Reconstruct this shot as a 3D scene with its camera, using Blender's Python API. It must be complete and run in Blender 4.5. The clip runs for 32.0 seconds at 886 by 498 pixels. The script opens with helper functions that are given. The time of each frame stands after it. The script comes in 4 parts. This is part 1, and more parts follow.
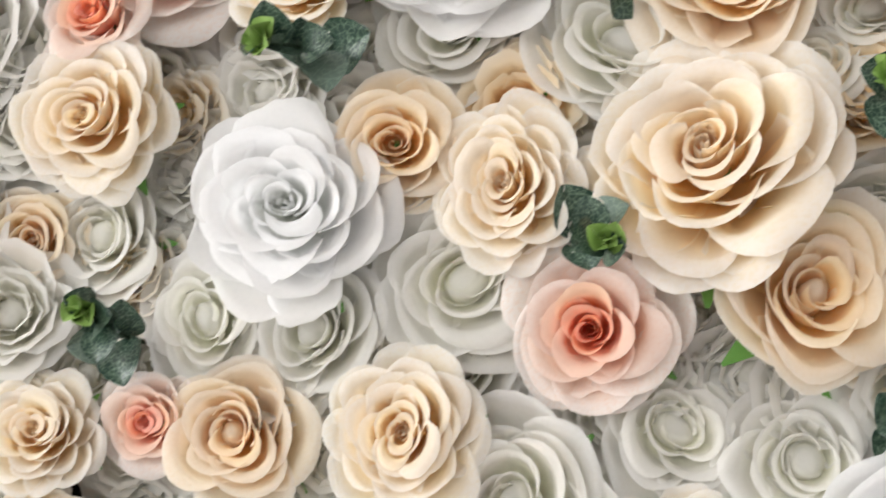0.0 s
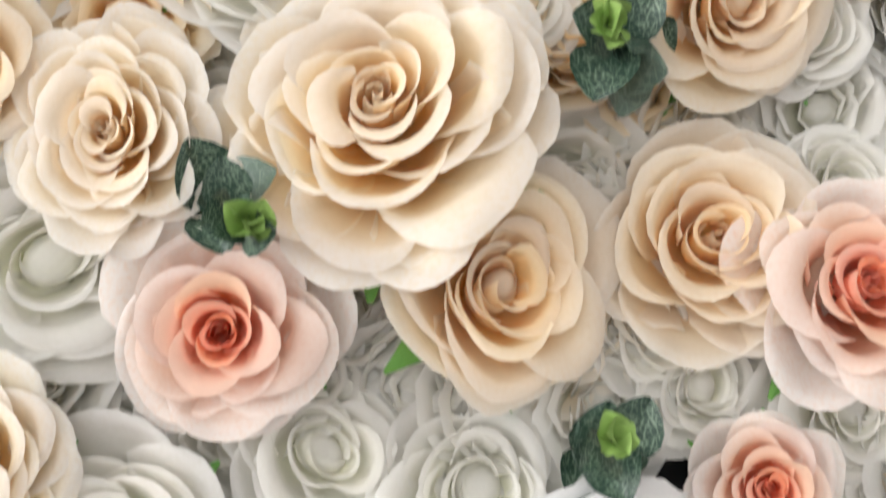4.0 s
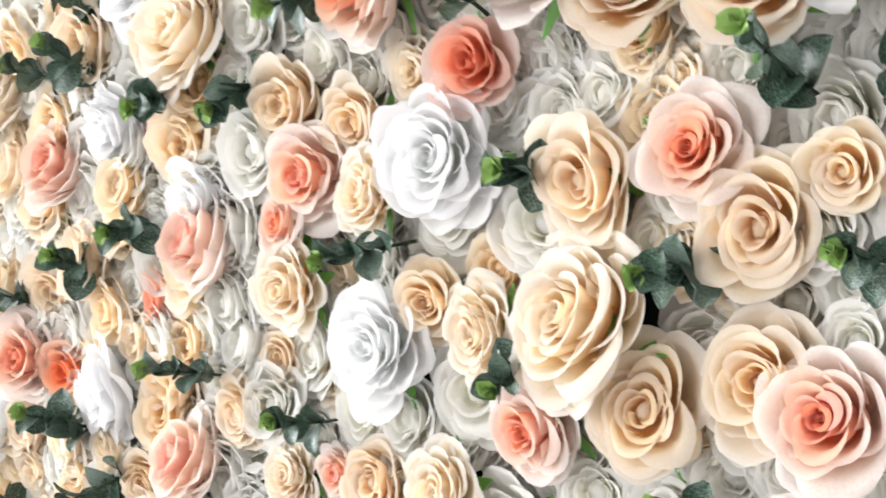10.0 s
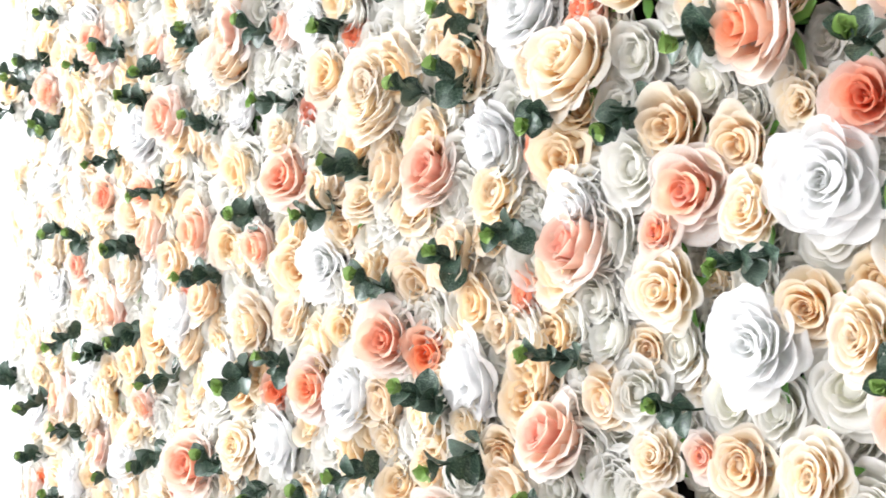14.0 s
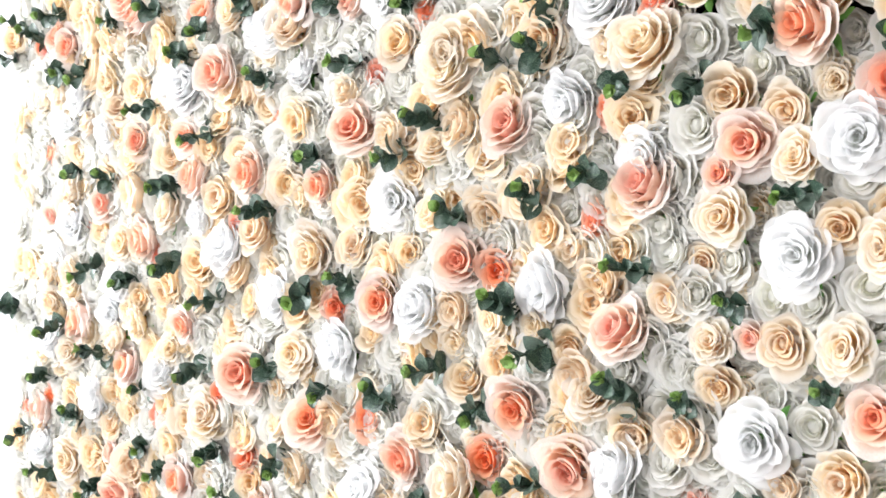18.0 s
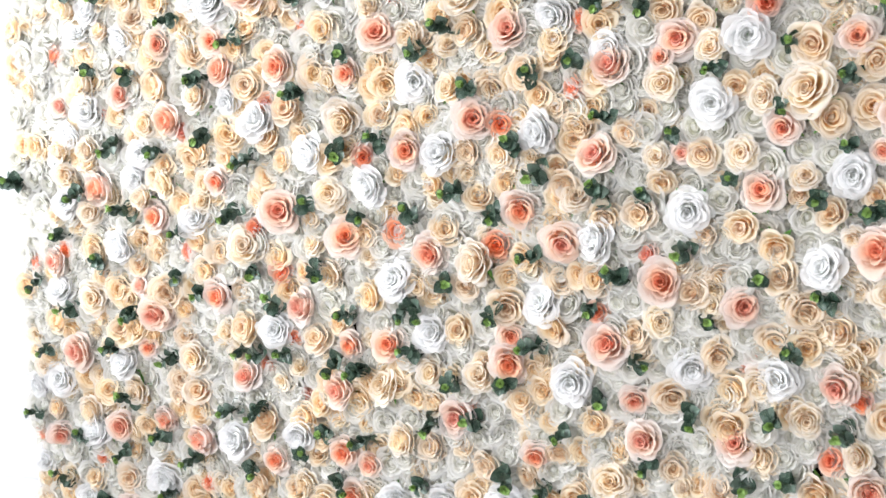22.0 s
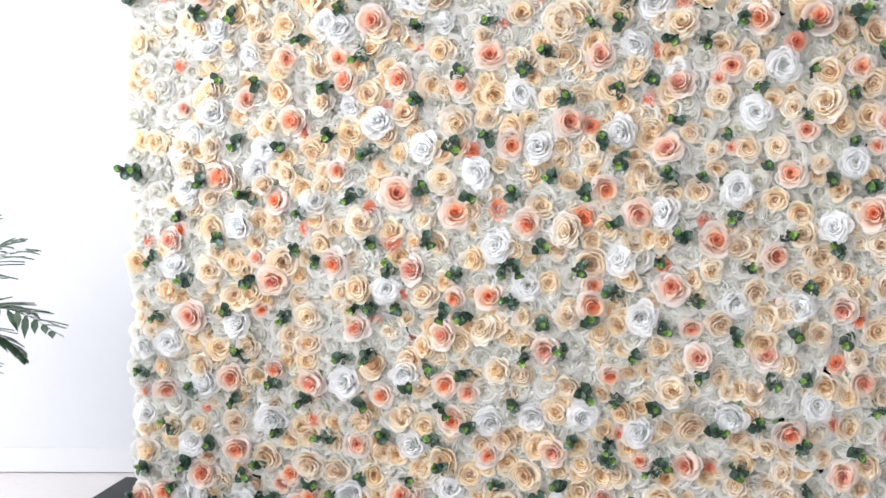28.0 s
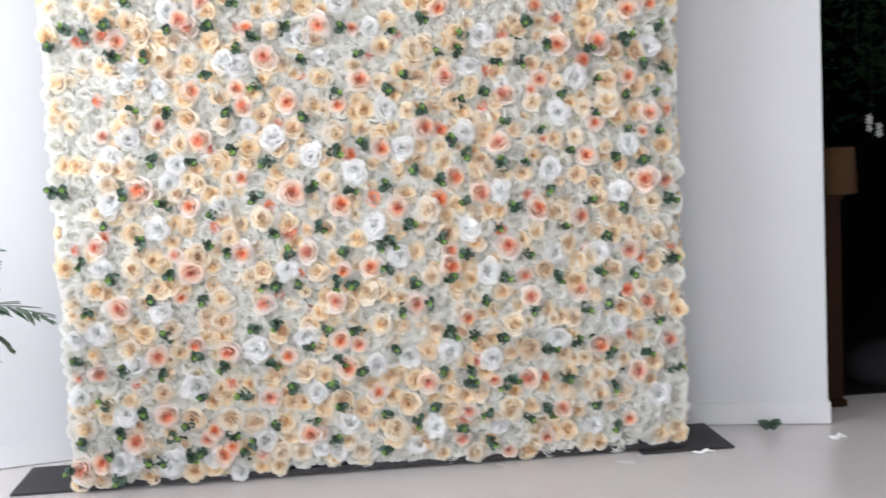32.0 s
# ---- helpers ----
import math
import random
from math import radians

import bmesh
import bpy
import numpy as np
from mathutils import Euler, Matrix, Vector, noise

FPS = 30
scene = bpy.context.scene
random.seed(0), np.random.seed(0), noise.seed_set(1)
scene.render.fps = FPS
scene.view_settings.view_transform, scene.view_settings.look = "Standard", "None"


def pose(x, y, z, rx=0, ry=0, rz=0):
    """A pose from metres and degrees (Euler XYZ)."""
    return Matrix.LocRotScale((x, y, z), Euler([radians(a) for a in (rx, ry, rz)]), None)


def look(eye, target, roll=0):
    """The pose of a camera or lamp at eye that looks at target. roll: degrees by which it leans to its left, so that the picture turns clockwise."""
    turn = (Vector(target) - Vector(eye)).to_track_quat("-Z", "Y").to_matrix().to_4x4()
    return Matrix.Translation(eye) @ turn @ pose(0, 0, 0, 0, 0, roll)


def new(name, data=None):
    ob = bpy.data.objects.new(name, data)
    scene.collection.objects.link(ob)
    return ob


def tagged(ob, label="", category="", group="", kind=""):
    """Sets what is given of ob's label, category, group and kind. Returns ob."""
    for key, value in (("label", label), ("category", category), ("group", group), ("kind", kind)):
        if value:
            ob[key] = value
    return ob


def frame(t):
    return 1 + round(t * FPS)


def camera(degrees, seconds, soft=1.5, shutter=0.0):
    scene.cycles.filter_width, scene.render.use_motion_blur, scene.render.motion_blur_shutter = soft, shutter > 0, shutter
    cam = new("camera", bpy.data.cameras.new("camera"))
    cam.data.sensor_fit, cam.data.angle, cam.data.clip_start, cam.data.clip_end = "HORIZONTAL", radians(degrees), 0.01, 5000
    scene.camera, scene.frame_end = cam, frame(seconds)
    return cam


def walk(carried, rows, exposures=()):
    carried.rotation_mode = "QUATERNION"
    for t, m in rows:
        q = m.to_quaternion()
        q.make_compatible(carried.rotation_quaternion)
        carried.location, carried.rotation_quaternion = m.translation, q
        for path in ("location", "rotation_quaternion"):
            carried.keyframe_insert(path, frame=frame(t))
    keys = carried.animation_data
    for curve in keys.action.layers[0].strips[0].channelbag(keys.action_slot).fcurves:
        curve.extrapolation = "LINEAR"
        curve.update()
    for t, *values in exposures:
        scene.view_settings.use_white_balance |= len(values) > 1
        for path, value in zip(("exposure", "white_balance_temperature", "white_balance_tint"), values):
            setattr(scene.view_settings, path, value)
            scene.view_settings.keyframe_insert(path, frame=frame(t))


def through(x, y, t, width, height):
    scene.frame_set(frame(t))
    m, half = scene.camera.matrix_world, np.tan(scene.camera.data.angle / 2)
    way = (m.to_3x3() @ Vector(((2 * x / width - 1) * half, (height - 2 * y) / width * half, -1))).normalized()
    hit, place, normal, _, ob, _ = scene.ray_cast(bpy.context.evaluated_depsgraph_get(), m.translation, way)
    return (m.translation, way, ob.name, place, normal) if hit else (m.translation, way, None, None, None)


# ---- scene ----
cam = camera(38.43, 32.0, soft=1.6, shutter=0.4)
walk(cam, [
    (0.0, look((0.9182, -0.6221, 1.2561), (0.7115, 0.3483, 1.3814), 3.68)),
    (0.5, look((0.9577, -0.6023, 1.2816), (0.7444, 0.3650, 1.4189), 2.98)),
    (1.0, look((0.9893, -0.5767, 1.3110), (0.7645, 0.3861, 1.4613), 3.29)),
    (1.5, look((0.9972, -0.5609, 1.3213), (0.7693, 0.4016, 1.4681), 3.50)),
    (2.0, look((0.9783, -0.5301, 1.3242), (0.7716, 0.4410, 1.4437), 3.62)),
    (2.5, look((0.9461, -0.5066, 1.3288), (0.8366, 0.4811, 1.4408), 3.42)),
    (3.0, look((0.9154, -0.4936, 1.3334), (0.9219, 0.5012, 1.4343), 3.48)),
    (3.5, look((0.8976, -0.4924, 1.3296), (0.9848, 0.4995, 1.4219), 3.54)),
    (4.0, look((0.8909, -0.4994, 1.2990), (1.0076, 0.4919, 1.3604), 3.47)),
    (4.5, look((0.9155, -0.5003, 1.2782), (0.9905, 0.4968, 1.2705), 3.36)),
    (6.5, look((1.1758, -0.4035, 1.3283), (0.6172, 0.4113, 1.1734), -3.06)),
    (7.0, look((1.2113, -0.4000, 1.3311), (0.6053, 0.3833, 1.1924), -3.04)),
    (7.5, look((1.2819, -0.4239, 1.3363), (0.6306, 0.3222, 1.1978), -1.87)),
    (8.0, look((1.3277, -0.4569, 1.3485), (0.6347, 0.2529, 1.2219), -2.36)),
    (8.5, look((1.3667, -0.4945, 1.3808), (0.6718, 0.2175, 1.2798), -2.31)),
    (9.0, look((1.3991, -0.5356, 1.4039), (0.6947, 0.1690, 1.3185), -2.20)),
    (9.5, look((1.4034, -0.5859, 1.4278), (0.6806, 0.1025, 1.3675), -2.92)),
    (10.0, look((1.4031, -0.6827, 1.4402), (0.6941, 0.0216, 1.4043), -2.64)),
    (10.5, look((1.4025, -0.7711, 1.4534), (0.6962, -0.0640, 1.4180), -0.67)),
    (11.0, look((1.4032, -0.8290, 1.4560), (0.6803, -0.1386, 1.4277), 0.06)),
    (11.5, look((1.4031, -0.8501, 1.4559), (0.6694, -0.1710, 1.4339), -0.29)),
    (12.0, look((1.4107, -0.8573, 1.4557), (0.6672, -0.1887, 1.4387), -0.46)),
    (12.5, look((1.4121, -0.8654, 1.4546), (0.6542, -0.2130, 1.4424), -1.10)),
    (13.0, look((1.4149, -0.8715, 1.4503), (0.6399, -0.2397, 1.4318), -1.47)),
    (13.5, look((1.4130, -0.8788, 1.4485), (0.6240, -0.2649, 1.4248), -1.43)),
    (14.0, look((1.4042, -0.8820, 1.4453), (0.5959, -0.2938, 1.4194), -0.28)),
    (14.5, look((1.3958, -0.8852, 1.4481), (0.5731, -0.3176, 1.4160), 0.13)),
    (16.5, look((1.4165, -0.9486, 1.4343), (0.6133, -0.3530, 1.4168), 1.93)),
    (17.0, look((1.4777, -1.0487, 1.4291), (0.6884, -0.4352, 1.4034), 2.23)),
    (17.5, look((1.4854, -1.1860, 1.4289), (0.7248, -0.5384, 1.3838), 2.18)),
    (18.0, look((1.4537, -1.3459, 1.4243), (0.7424, -0.6455, 1.3663), 0.74)),
    (18.5, look((1.4859, -1.4359, 1.4226), (0.8046, -0.7064, 1.3625), 1.24)),
    (19.0, look((1.5677, -1.5487, 1.4298), (0.8909, -0.8153, 1.3652), 0.37)),
    (19.5, look((1.6060, -1.6740, 1.4251), (0.9407, -0.9313, 1.3478), 0.61)),
    (20.0, look((1.5722, -1.8126, 1.4236), (0.9599, -1.0271, 1.3335), -0.04)),
    (20.5, look((1.5463, -1.9522, 1.4297), (0.9778, -1.1365, 1.3227), -0.42)),
    (21.0, look((1.5415, -2.1238, 1.4471), (1.0064, -1.2887, 1.3195), -0.39)),
    (21.5, look((1.4998, -2.2783, 1.4696), (0.9910, -1.4306, 1.3194), 0.20)),
    (22.0, look((1.4274, -2.5260, 1.4719), (0.9651, -1.6542, 1.3105), -1.44)),
    (22.5, look((1.4631, -2.7247, 1.4536), (1.0307, -1.8358, 1.3029), -0.72)),
    (23.0, look((1.5344, -2.9294, 1.4615), (1.1276, -2.0328, 1.2861), 0.64)),
    (23.5, look((1.5410, -3.1255, 1.4736), (1.1472, -2.2214, 1.3076), -0.24)),
    (24.0, look((1.5568, -3.2995, 1.4805), (1.1598, -2.3952, 1.3238), -0.82)),
    (24.5, look((1.5348, -3.4984, 1.5021), (1.1662, -2.5807, 1.3537), -0.94)),
    (25.0, look((1.4996, -3.6273, 1.5248), (1.1475, -2.7040, 1.3711), -0.59)),
    (25.5, look((1.4260, -3.7461, 1.5494), (1.0963, -2.8153, 1.3916), -2.62)),
    (27.5, look((0.9112, -3.6832, 1.4178), (0.6493, -2.7256, 1.2973), -0.68)),
    (28.0, look((0.7013, -3.7079, 1.3952), (0.4743, -2.7420, 1.2706), 0.40)),
    (28.5, look((0.4925, -3.7637, 1.3767), (0.2998, -2.7892, 1.2613), 1.46)),
    (29.0, look((0.2523, -3.9070, 1.3765), (0.1219, -2.9246, 1.2433), 0.48)),
    (29.5, look((0.1056, -3.9746, 1.3390), (0.0634, -2.9809, 1.2351), -2.06)),
    (30.0, look((0.0711, -4.1316, 1.3536), (0.0458, -3.1355, 1.2689), -0.80)),
    (30.5, look((0.0508, -4.3134, 1.3630), (0.0273, -3.3180, 1.2702), -0.48)),
    (31.0, look((-0.0073, -4.5327, 1.3692), (-0.0290, -3.5374, 1.2749), -0.58)),
    (31.5, look((-0.1075, -4.7133, 1.3503), (-0.0898, -3.7177, 1.2588), -2.45)),
    (32.0, look((-0.1773, -4.8641, 1.3096), (-0.0851, -3.8731, 1.2131), -2.81)),
], exposures=[(0.0, -0.08, 6650, 10), (2.0, -0.14, 6650, 10), (4.5, 0.02, 6600, 10), (7.0, 0.28, 6450, 10), (8.0, 0.28, 6430, 10), (13.0, 0.55, 6320, 10), (19.0, 0.32, 6320, 10), (25.0, 0.10, 6220, 10), (28.0, 0.0, 6230, 10), (32.0, -0.17, 6230, 10)])

# ---- world and light ----
world = bpy.data.worlds.new("daylight")
scene.world = world
world.use_nodes = True
wn = world.node_tree
sky = wn.nodes.new("ShaderNodeTexSky")
sky.sky_type, sky.sun_disc = "NISHITA", False
sky.sun_elevation, sky.sun_rotation = radians(38), radians(-70)
wn.links.new(sky.outputs["Color"], wn.nodes["Background"].inputs["Color"])
wn.nodes["Background"].inputs["Strength"].default_value = 0.12


def window_light(name, eye, target, wide, high, watts, colour):
    lamp = bpy.data.lights.new(name, "AREA")
    lamp.shape, lamp.size, lamp.size_y = "RECTANGLE", wide, high
    lamp.energy, lamp.color = watts, colour
    ob = new(name, lamp)
    ob.matrix_world = look(eye, target)
    return ob


# daylight in the tall window of the side wall and in the shop front behind the camera
window_light("side_window_light", (-3.22, -2.0, 1.93), (0.0, -1.2, 1.45), 3.0, 1.75, 190, (0.985, 0.99, 1.0))
window_light("front_window_light", (-0.75, -6.42, 1.8), (-0.3, 0, 1.4), 4.0, 2.3, 165, (1.0, 0.985, 0.965))


# ---- materials ----
def nodes_of(name):
    m = bpy.data.materials.new(name)
    m.use_nodes = True
    return m, m.node_tree, m.node_tree.nodes["Principled BSDF"]


def link(tree, a, b):
    tree.links.new(a, b)


def mixed(tree, a, b, factor, mode="MIX"):
    n = tree.nodes.new("ShaderNodeMix")
    n.data_type, n.blend_type = "RGBA", mode
    for socket, value in ((n.inputs[6], a), (n.inputs[7], b), (n.inputs[0], factor)):
        if hasattr(value, "links"):
            link(tree, value, socket)
        else:
            socket.default_value = (*value, 1) if isinstance(value, tuple) else value
    return n.outputs[2]


def noise_of(tree, scale, detail=4.0, coord="Object", rough=0.55):
    c = tree.nodes.new("ShaderNodeTexCoord")
    n = tree.nodes.new("ShaderNodeTexNoise")
    n.inputs["Scale"].default_value, n.inputs["Detail"].default_value = scale, detail
    n.inputs["Roughness"].default_value = rough
    link(tree, c.outputs[coord], n.inputs["Vector"])
    return n.outputs["Fac"]


def ramp_of(tree, fac, stops):
    n = tree.nodes.new("ShaderNodeValToRGB")
    while len(n.color_ramp.elements) < len(stops):
        n.color_ramp.elements.new(0.5)
    for e, (p, c) in zip(n.color_ramp.elements, stops):
        e.position, e.color = p, (*c, 1) if isinstance(c, tuple) else (c, c, c, 1)
    link(tree, fac, n.inputs["Fac"])
    return n.outputs["Color"]


def bump_of(tree, bsdf, height, strength, distance):
    b = tree.nodes.new("ShaderNodeBump")
    b.inputs["Strength"].default_value, b.inputs["Distance"].default_value = strength, distance
    link(tree, height, b.inputs["Height"])
    link(tree, b.outputs["Normal"], bsdf.inputs["Normal"])


def plain(name, colour, rough, metal=0.0, vary=0.12, grain=40.0, bump=0.15, depth=0.001):
    m, t, b = nodes_of(name)
    dark = tuple(c * (1 - vary) for c in colour)
    coarse = mixed(t, dark, colour, noise_of(t, grain / 12, 3))
    fine = mixed(t, coarse, tuple(min(1, c * (1 + vary * 0.6)) for c in colour), noise_of(t, grain, 6))
    link(t, fine, b.inputs["Base Color"])
    b.inputs["Roughness"].default_value, b.inputs["Metallic"].default_value = rough, metal
    bump_of(t, b, noise_of(t, grain * 3, 5), bump, depth)
    return m


def petal_cloth(name, heart, middle, rim, deep=0.30, mid=0.53, pale=0.79, through=0.50, ring=0.34):
    """Dyed silk: the colour runs from the heart of the flower to the rims of the outer petals."""
    m, t, b = nodes_of(name)
    uv = t.nodes.new("ShaderNodeUVMap")
    sep = t.nodes.new("ShaderNodeSeparateXYZ")
    link(t, uv.outputs["UV"], sep.inputs[0])
    add = t.nodes.new("ShaderNodeMath")
    add.operation = "MULTIPLY_ADD"
    add.inputs[1].default_value = ring
    half = t.nodes.new("ShaderNodeMath")
    half.operation = "MULTIPLY"
    half.inputs[1].default_value = 1 - ring
    link(t, sep.outputs["Y"], half.inputs[0])
    link(t, sep.outputs["X"], add.inputs[0])
    link(t, half.outputs[0], add.inputs[2])
    base = ramp_of(t, add.outputs[0], ((0.0, heart), (deep, heart), (mid, middle), (pale, rim), (min(0.97, pale + 0.13), tuple(c + (0.97 - c) * 0.5 for c in rim))))
    info = t.nodes.new("ShaderNodeObjectInfo")
    hsv = t.nodes.new("ShaderNodeHueSaturation")
    for socket, lo, hi in (("Hue", 0.494, 0.506), ("Saturation", 0.85, 1.15), ("Value", 0.93, 1.03)):
        r = t.nodes.new("ShaderNodeMapRange")
        r.inputs["To Min"].default_value, r.inputs["To Max"].default_value = lo, hi
        link(t, info.outputs["Random"], r.inputs["Value"])
        link(t, r.outputs[0], hsv.inputs[socket])
    blotch = mixed(t, base, tuple(c * 0.93 for c in middle), ramp_of(t, noise_of(t, 26, 3), ((0.45, 0.0), (0.85, 0.55))))
    link(t, blotch, hsv.inputs["Color"])
    link(t, hsv.outputs["Color"], b.inputs["Base Color"])
    b.inputs["Roughness"].default_value = 0.72
    b.inputs["Specular IOR Level"].default_value = 0.25
    b.inputs["Sheen Weight"].default_value = 0.12
    # woven threads and soft creases
    wave = t.nodes.new("ShaderNodeTexWave")
    wave.inputs["Scale"].default_value, wave.inputs["Distortion"].default_value = 9.0, 5.0
    wave.inputs["Detail"].default_value = 2.0
    link(t, uv.outputs["UV"], wave.inputs["Vector"])
    crease = mixed(t, wave.outputs["Color"], noise_of(t, 900, 2), 0.55)
    bump_of(t, b, crease, 0.14, 0.0010)
    back = t.nodes.new("ShaderNodeBsdfTranslucent")
    link(t, hsv.outputs["Color"], back.inputs["Color"])
    mix = t.nodes.new("ShaderNodeMixShader")
    mix.inputs[0].default_value = through
    link(t, b.outputs[0], mix.inputs[1])
    link(t, back.outputs[0], mix.inputs[2])
    link(t, mix.outputs[0], t.nodes["Material Output"].inputs["Surface"])
    return m


CLOTH = {
    "peach": petal_cloth("peach_silk", (0.96, 0.43, 0.285), (0.96, 0.70, 0.555), (0.96, 0.872, 0.82), 0.36, 0.52, 0.70, ring=0.70),
    "coral": petal_cloth("coral_silk", (0.955, 0.35, 0.21), (0.955, 0.57, 0.43), (0.952, 0.80, 0.72), 0.44, 0.62, 0.86, ring=0.66),
    "cream": petal_cloth("cream_silk", (0.97, 0.70, 0.38), (0.97, 0.84, 0.63), (0.97, 0.925, 0.855), 0.34, 0.54, 0.80),
    "champagne": petal_cloth("champagne_silk", (0.965, 0.66, 0.35), (0.965, 0.81, 0.59), (0.965, 0.885, 0.77), 0.38, 0.60, 0.86),
    "white": petal_cloth("white_silk", (0.92, 0.935, 0.89), (0.955, 0.96, 0.96), (0.96, 0.96, 0.965)),
    "ivory": petal_cloth("ivory_silk", (0.89, 0.89, 0.74), (0.91, 0.90, 0.835), (0.918, 0.91, 0.878)),
}


def leaf_green(name, blade, vein, scale):
    m, t, b = nodes_of(name)
    uv = t.nodes.new("ShaderNodeUVMap")
    vor = t.nodes.new("ShaderNodeTexVoronoi")
    vor.feature = "DISTANCE_TO_EDGE"
    vor.inputs["Scale"].default_value = scale
    link(t, uv.outputs["UV"], vor.inputs["Vector"])
    net = ramp_of(t, vor.outputs["Distance"], ((0.0, 1.0), (0.06, 0.0)))
    tone = mixed(t, blade, tuple(c * 0.55 for c in blade), noise_of(t, 60, 3))
    link(t, mixed(t, tone, vein, net), b.inputs["Base Color"])
    b.inputs["Roughness"].default_value = 0.36
    bump_of(t, b, net, 0.2, 0.0006)
    return m


LEAF = leaf_green("eucalyptus_leaf", (0.024, 0.062, 0.042), (0.22, 0.31, 0.22), 11.0)
LEAF_PALE = leaf_green("eucalyptus_underside", (0.12, 0.18, 0.14), (0.20, 0.27, 0.21), 9.0)
BUD = plain("young_leaf", (0.24, 0.38, 0.10), 0.5, vary=0.35, grain=60)
STEM = plain("dark_stem", (0.03, 0.055, 0.03), 0.6)
CALYX = plain("calyx_green", (0.13, 0.34, 0.07), 0.5, vary=0.3)
BACKING = plain("black_backing_cloth", (0.022, 0.022, 0.024), 0.9, grain=200)
STEEL = plain("black_powder_coat", (0.019, 0.018, 0.021), 0.62, grain=120)
PLASTER = plain("white_plaster", (0.60, 0.603, 0.622), 0.85, vary=0.04, grain=18, bump=0.1, depth=0.002)
CEILING = plain("matt_white_paint", (0.80, 0.80, 0.80), 0.9, vary=0.03, grain=14, bump=0.08, depth=0.002)
SKIRTING = plain("white_gloss_paint", (0.62, 0.62, 0.63), 0.45, vary=0.05, grain=12)
# near-black floor and wall colours carry the shade of the unlit back room
UNLITFLOOR = plain("unlit_floor", (0.014, 0.013, 0.013), 0.8, vary=0.3, grain=80)
UNLITWALL = plain("unlit_wall", (0.006, 0.006, 0.007), 0.8)
# wood and drum cloth darkened to stand for the doorway's shade
WOOD = plain("unlit_brown_wood", (0.020, 0.008, 0.004), 0.5, vary=0.4, grain=14)
SHADE = plain("unlit_tan_shade_cloth", (0.055, 0.030, 0.015), 0.8, vary=0.2)
POT = plain("dark_brown_pot", (0.05, 0.034, 0.028), 0.55, vary=0.25)
SOIL = plain("coir_soil", (0.16, 0.085, 0.045), 0.95, vary=0.5, grain=60, bump=0.8, depth=0.006)
PALM = plain("palm_leaf", (0.038, 0.09, 0.042), 0.3, vary=0.45, grain=25)
PAPER = plain("white_tissue", (0.8, 0.8, 0.8), 0.9, vary=0.05)
# leaf green darkened in place of the back room's missing light
FOLIAGE = plain("unlit_foliage", (0.012, 0.032, 0.016), 0.6, vary=0.5)


# hardly any gloss, so that the unlit passage stays dark
for dull in (WOOD, UNLITWALL, UNLITFLOOR, BACKING, FOLIAGE, SHADE):
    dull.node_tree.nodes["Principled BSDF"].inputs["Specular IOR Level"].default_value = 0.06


def floor_stone():
    m, t, b = nodes_of("polished_floor")
    tone = mixed(t, (0.50, 0.465, 0.455), (0.60, 0.565, 0.555), noise_of(t, 1.4, 5))
    link(t, mixed(t, tone, (0.42, 0.40, 0.39), ramp_of(t, noise_of(t, 34, 6), ((0.55, 0.0), (0.8, 0.35)))), b.inputs["Base Color"])
    rough = t.nodes.new("ShaderNodeMapRange")
    rough.inputs["To Min"].default_value, rough.inputs["To Max"].default_value = 0.22, 0.30
    link(t, noise_of(t, 3, 4), rough.inputs["Value"])
    link(t, rough.outputs[0], b.inputs["Roughness"])
    bump_of(t, b, noise_of(t, 60, 3), 0.05, 0.001)
    return m


FLOOR = floor_stone()


# ---- mesh helpers ----
def mesh_of(name, verts, faces, material, uvs=None, smooth=True):
    me = bpy.data.meshes.new(name)
    me.from_pydata(verts, [], faces)
    if uvs is not None:
        layer = me.uv_layers.new(name="UVMap")
        loops = np.empty(len(me.loops), dtype=np.int32)
        me.loops.foreach_get("vertex_index", loops)
        layer.data.foreach_set("uv", np.asarray(uvs, dtype=np.float32)[loops].ravel())
    me.polygons.foreach_set("use_smooth", [smooth] * len(me.polygons))
    for mat in material if isinstance(material, list) else [material]:
        me.materials.append(mat)
    me.update()
    return me


def part(name, bm, material, parent=None, label="", smooth=False):
    me = bpy.data.meshes.new(name)
    bmesh.ops.recalc_face_normals(bm, faces=bm.faces)
    bm.to_mesh(me)
    bm.free()
    me.polygons.foreach_set("use_smooth", [smooth] * len(me.polygons))
    me.materials.append(material)
    ob = new(name, me)
    ob.parent = parent
    return tagged(ob, label)


def box(x0, x1, y0, y1, z0, z1, bevel=0.0, bm=None):
    made = bm or bmesh.new()
    v = bmesh.ops.create_cube(made, size=1)["verts"]
    bmesh.ops.transform(made, verts=v, matrix=Matrix.LocRotScale(((x0 + x1) / 2, (y0 + y1) / 2, (z0 + z1) / 2), None, (x1 - x0, y1 - y0, z1 - z0)))
    if bevel:
        bmesh.ops.bevel(made, geom=[e for e in made.edges if e.verts[0] in v], offset=bevel, segments=2, affect="EDGES")
    return made


def turned(profile, steps=24, bm=None):
    """A body of revolution about z through (radius, height) pairs."""
    made = bm or bmesh.new()
    rings = []
    for r, z in profile:
        rings.append([made.verts.new((r * math.cos(2 * math.pi * k / steps), r * math.sin(2 * math.pi * k / steps), z)) for k in range(steps)])
    for a, b in zip(rings, rings[1:]):
        for k in range(steps):
            made.faces.new((a[k], a[(k + 1) % steps], b[(k + 1) % steps], b[k]))
    for ring in (rings[0], rings[-1]):
        made.faces.new(ring)
    return made


